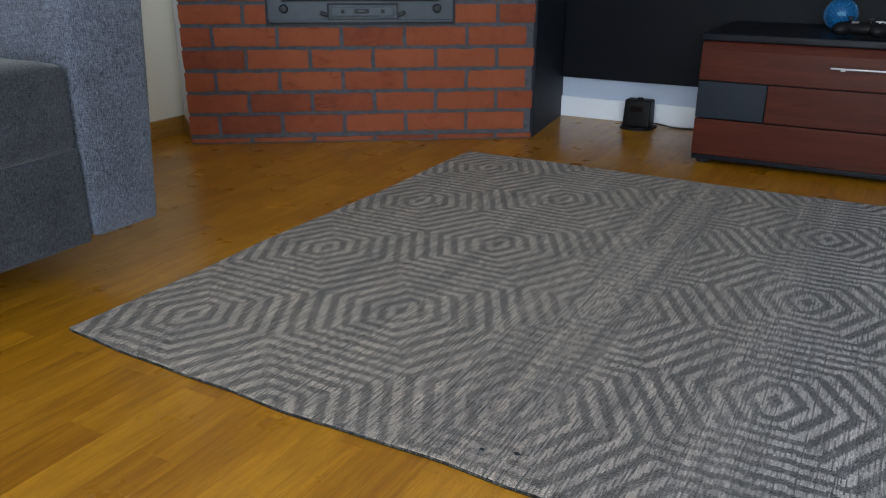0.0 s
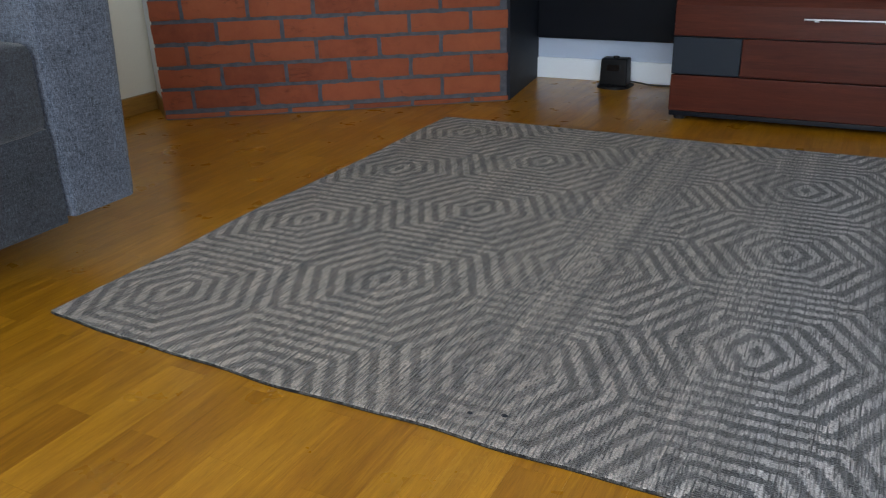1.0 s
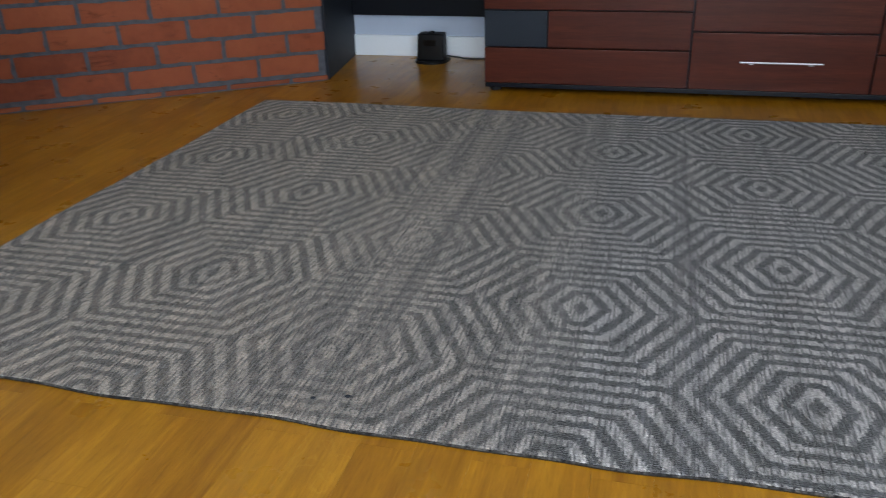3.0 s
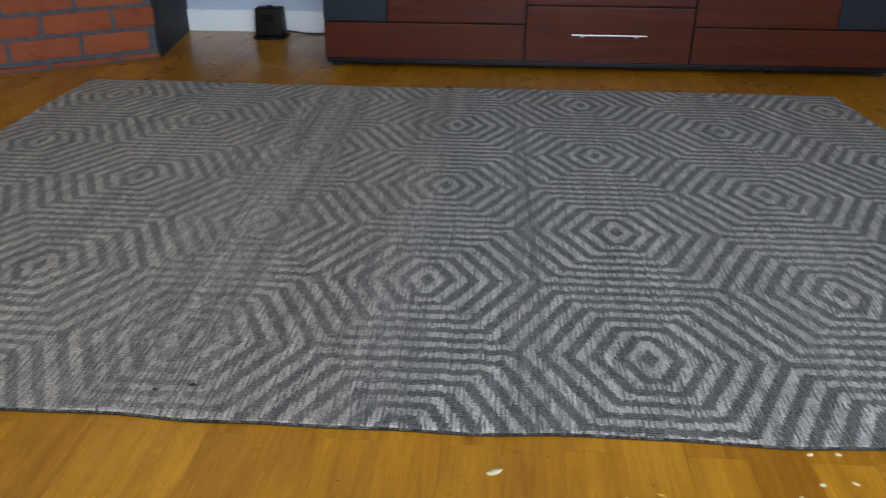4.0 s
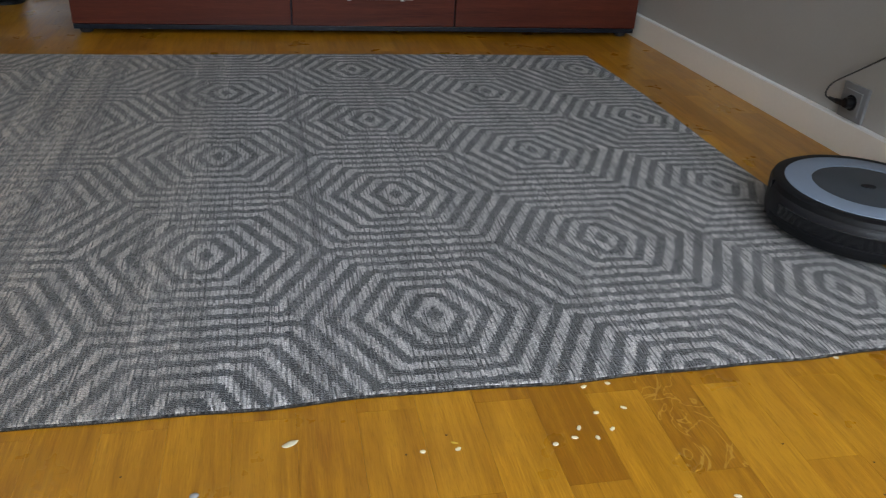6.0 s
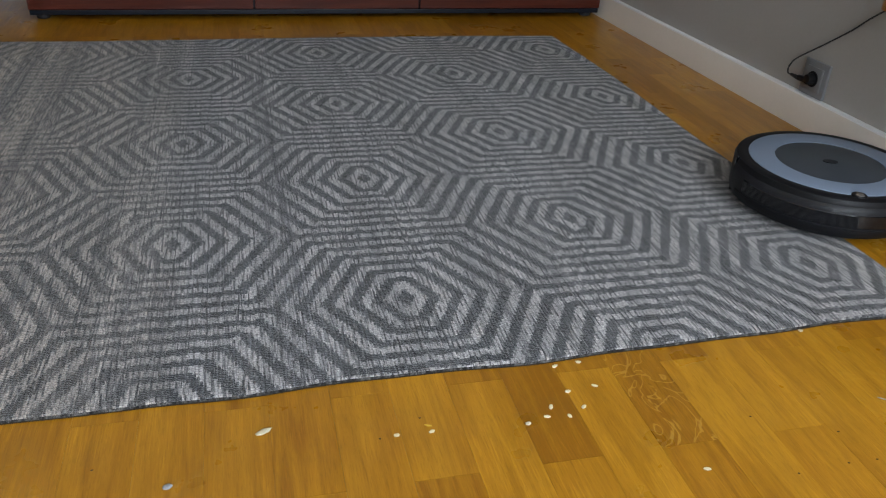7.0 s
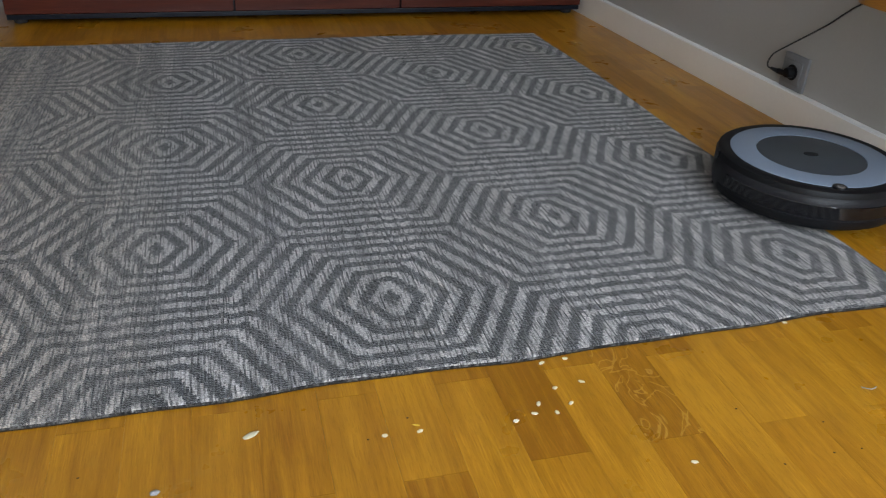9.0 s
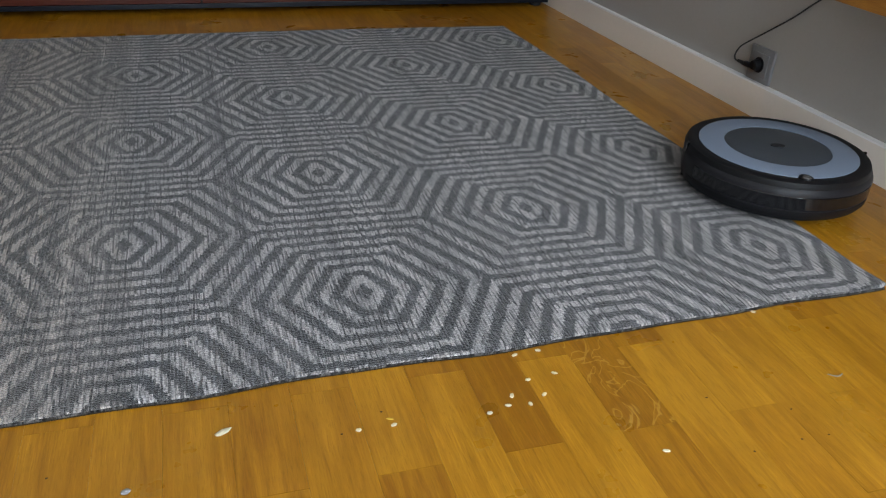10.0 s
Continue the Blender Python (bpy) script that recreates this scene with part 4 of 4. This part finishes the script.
pad = thing("game_controller", "black game controller lying on the cabinet top", "game controller", (1.140, 1.935, TOPZ), -14)
bm = bmesh.new()
for c, s in (((0, 0.0, 0.026), (0.056, 0.036, 0.019)), ((-0.052, -0.012, 0.024), (0.028, 0.050, 0.021)), ((0.052, -0.012, 0.024), (0.028, 0.050, 0.021)),
             ((-0.040, 0.014, 0.030), (0.030, 0.028, 0.016)), ((0.040, 0.014, 0.030), (0.030, 0.028, 0.016))):
    bmesh.ops.create_uvsphere(bm, u_segments=28, v_segments=16, radius=1.0, matrix=Matrix.LocRotScale(c, None, s))
part("pad_body", bm, M_SHELLGREY, pad, "glossy black shell", True)
for x, y in ((-0.042, 0.014), (0.022, -0.012)):
    st = part("stick", cyl(0.005, 0.042, 0.054, 16, Matrix.Translation((x, y, 0))), M_SHELL, pad, "", True)
    part("stick_cap", cyl(0.009, 0.053, 0.058, 20, Matrix.Translation((x, y, 0)), None, 0.001), M_RUBBER, st, "", True)
for x, y in ((0.042, 0.024), (0.042, 0.004), (0.032, 0.014), (0.052, 0.014)):
    part("button", cyl(0.0045, 0.043, 0.049, 14, Matrix.Translation((x, y, 0)), 0.0042), M_STEEL, pad, "", True)
part("direction_pad", box((-0.030, -0.016, 0.041), (-0.010, -0.010, 0.047), 0.001), M_STEEL, pad)
part("shoulder_button", box((-0.060, 0.030, 0.026), (-0.026, 0.042, 0.040), 0.004), M_STEEL, pad, "", True)
part("shoulder_button", box((0.026, 0.030, 0.026), (0.060, 0.042, 0.040), 0.004), M_STEEL, pad, "", True)


# ---- scattered flakes on the parquet ----
def flake_mesh(seed, a, b, h, crease=True):
    rnd = random.Random(seed)
    bm = bmesh.new()
    bmesh.ops.create_uvsphere(bm, u_segments=14, v_segments=8, radius=1.0)
    k0 = rnd.uniform(0, 6)
    for v in bm.verts:
        ang = math.atan2(v.co.y, v.co.x)
        w = 1 + 0.10 * math.sin(2 * ang + k0) + 0.07 * math.sin(5 * ang + k0 * 2)
        dent = -0.45 * math.exp(-(v.co.y / 0.18) ** 2) if crease and v.co.z > 0 else 0
        v.co = Vector((v.co.x * a * w, v.co.y * b * w, (v.co.z * (1 + dent) + 0.9) * h + 0.0003 * (v.co.x * v.co.x)))
    low = min(v.co.z for v in bm.verts)
    for v in bm.verts:
        v.co.z -= low
    return bm


OATS = [(1.609, -0.133, 10), (1.636, -0.125, -15), (1.664, -0.129, 70), (1.647, -0.109, 60), (1.688, -0.116, 40), (1.679, -0.084, 5),
        (1.718, -0.079, -35), (1.716, -0.028, -40), (1.681, -0.031, 20), (1.788, -0.243, -25), (1.449, -0.125, 8), (1.491, -0.126, 25), (2.071, -0.012, -30)]
oat_meshes = [mesh_of("oat_flake", flake_mesh(k, 0.0042, 0.0029, 0.0008), M_OATS, True) for k in range(5)]
for k, (x, y, a) in enumerate(OATS):
    ob = new("oat_flake", oat_meshes[k % 5])
    ob.matrix_world = pose(x, y, 0.0002, random.uniform(-5, 5), random.uniform(-5, 5), a)
    tagged(ob, "pale rolled oat flake lying on the parquet", "oat flake", "oat flakes on the floor")
bm = flake_mesh(31, 0.0105, 0.0046, 0.0013, False)
for v in bm.verts:
    v.co.y *= 1 - 0.35 * max(0, v.co.x / 0.0105) ** 2
seed = tagged(part("pumpkin_seed", bm, M_SEED, None, "white pumpkin seed lying on the parquet", True), category="seed")
seed.matrix_world = pose(1.298, -0.092, 0.0002, 0, 0, 22)
husk = tagged(part("husk", flake_mesh(41, 0.0045, 0.0018, 0.0008), M_HUSK, None, "small yellow husk beside an oat flake", True), category="husk")
husk.matrix_world = pose(1.489, -0.115, 0.0002, 0, 0, -20)
for x, y in ((1.429, -0.127), (1.482, -0.100), (1.96, -0.265), (1.889, -0.170), (1.983, -0.215), (1.890, -0.269), (1.998, -0.266), (1.115, -0.120)):
    c = tagged(part("crumb", flake_mesh(int(x * 999), 0.0016, 0.0012, 0.0006, False), M_CRUMB, None, "tiny dark crumb on the parquet", True), category="crumb", group="crumbs on the floor")
    c.matrix_world = pose(x, y, 0.0002)
lint = tagged(part("lint_ball", flake_mesh(55, 0.0050, 0.0042, 0.0022, False), M_LINT, None, "small grey ball of lint on the parquet", True), category="lint")
lint.matrix_world = pose(1.195, -0.161, 0.0002)
fluff = tagged(part("thread", tube([(2.079, -0.166, 0.001), (2.085, -0.172, 0.0016), (2.092, -0.173, 0.001), (2.100, -0.170, 0.001)], 0.0007, 5), M_LINT, None, "short white thread on the parquet", True), category="thread")


# ---- bricks of the fireplace face ----
BP, BH, COURSE, Z1 = 0.2225, 0.0655, 0.0765, 0.0360


def brick_mesh(seed, length, height):
    """A hand-struck brick: chipped, wavering edges and a slightly dented face."""
    rnd = random.Random(seed)
    bm = bmesh.new()
    nx, nz = max(3, round(length / 0.024)), 3 if height > 0.03 else 1
    rows = []
    for j in range(nz + 1):
        row = []
        for i in range(nx + 1):
            x, z = length * i / nx, height * j / nz
            end, side = i in (0, nx), j in (0, nz)
            chip = rnd.uniform(0, 0.0048) if rnd.random() < 0.25 else rnd.uniform(0, 0.0022)
            if end:
                x += chip if i == 0 else -chip
            if side:
                z += chip if j == 0 else -chip
            deep = (0.0010 if end or side else 0.0) + (0.0014 if end and side else 0.0)
            row.append(bm.verts.new((x, deep + rnd.uniform(-1, 1) * 0.0005, z)))
        rows.append(row)
    for j in range(nz):
        for i in range(nx):
            bm.faces.new((rows[j][i], rows[j][i + 1], rows[j + 1][i + 1], rows[j + 1][i]))
    ring = rows[0] + [r[-1] for r in rows[1:]] + rows[-1][-2::-1] + [r[0] for r in rows[-2:0:-1]]
    back = [bm.verts.new((v.co.x, 0.0105, v.co.z)) for v in ring]
    for k in range(len(ring)):
        n = (k + 1) % len(ring)
        bm.faces.new((ring[n], ring[k], back[k], back[n]))
    return mesh_of("brick", bm, M_BRICK, False)


full = [brick_mesh(k, BP - 0.0110, BH) for k in range(7)]
cut_cache = {}
count = 0
for c in range(-1, 17):
    z = Z1 + c * COURSE
    h = BH
    if c == -1:
        z, h = 0.004, 0.017
    x = -0.110 if c % 2 == 0 else 0.0
    joints = []
    while x < FL - 0.02:
        joints.append((max(x, 0.0), min(x + BP - 0.0110, FL - 0.001)))
        x += BP
    if c >= 5 and z < SZ1:
        gap = []
        for a, b in joints:
            if b <= S0 - 0.004 or a >= S1 + 0.004:
                gap.append((a, b))
            else:
                if a < S0 - 0.03:
                    gap.append((a, S0 - 0.006))
                if b > S1 + 0.03:
                    gap.append((S1 + 0.006, b))
        joints = gap
    for a, b in joints:
        if b - a < 0.02:
            continue
        if h == BH and abs(b - a - (BP - 0.0110)) < 0.001:
            me = full[count % 7]
        else:
            key = (round(b - a, 3), h)
            me = cut_cache.setdefault(key, brick_mesh(100 + len(cut_cache), b - a, h))
        count += 1
        ob = new("brick", me)
        ob.parent = FIRE
        ob.location = (a, -0.001 - 0.0016 * random.random(), z)

# ---- parquet strips ----
PW, PL, PX0 = 0.0745, 0.3112, 1.455


def strip_into(bm, x0, x1, y0, y1, e=0.0004):
    """A strip of parquet with a fine bevel round its face."""
    t = [bm.verts.new((x, y, 0.0)) for x, y in ((x0 + e, y0 + e), (x1 - e, y0 + e), (x1 - e, y1 - e), (x0 + e, y1 - e))]
    m = [bm.verts.new((x, y, -0.00008)) for x, y in ((x0, y0), (x1, y0), (x1, y1), (x0, y1))]
    b = [bm.verts.new((x, y, -0.0072)) for x, y in ((x0, y0), (x1, y0), (x1, y1), (x0, y1))]
    bm.faces.new(t)
    for k in range(4):
        n = (k + 1) % 4
        bm.faces.new((t[n], t[k], m[k], m[n]))
        bm.faces.new((m[n], m[k], b[k], b[n]))


bm = bmesh.new()
strip_into(bm, 0, PW - 0.0002, 0, PL - 0.0003)
strip_mesh = mesh_of("parquet_strip", bm, M_OAK)
# strips that stand out by their wood: column and row of the bond
SPECIAL = {(2, 0): M_OAK_DARK, (4, 0): M_OAK_FLAME, (0, 0): M_OAK_PALE, (0, -1): M_OAK_BROWN, (-3, -1): M_OAK_MID, (-4, 0): M_OAK_MID, (7, 0): M_OAK_MID, (5, -1): M_OAK_PALE, (8, -1): M_OAK_PALE, (-15, -1): M_OAK_PALE, (3, -1): M_OAK_PALE, (6, 0): M_OAK_PALE,
           (-16, -1): M_OAK_BROWN, (-12, -1): M_OAK_PALE}
special_mesh = {}
for m in set(SPECIAL.values()):
    special_mesh[m.name] = strip_mesh.copy()
    special_mesh[m.name].materials[0] = m
rest = bmesh.new()
for k in range(-35, 18):
    x0 = PX0 + k * PW
    y0 = (-0.200 if k % 2 == 0 else -0.0445) - 8 * PL
    while y0 < NORTH:
        near = 0.05 < x0 < 2.55 and -0.90 < y0 < -0.02
        if near or (2.20 < x0 < 2.52 and -0.02 < y0 < 1.9) or (-0.6 < x0 < 0.0 and 0.2 < y0 < 1.3):
            bond = (k, round((y0 - (-0.200 if k % 2 == 0 else -0.0445)) / PL))
            ob = new("parquet_strip", special_mesh[SPECIAL[bond].name] if bond in SPECIAL else strip_mesh)
            ob.parent, ob.location = floor, (x0, y0, 0)
        elif SOUTH - 0.3 < y0 and x0 > WEST - 0.08:
            strip_into(rest, x0, x0 + PW - 0.0002, y0, y0 + PL - 0.0003)
        y0 += PL
tagged(part("parquet_field", rest, M_OAK, floor, "further strips of the oak parquet"), kind="stuff")
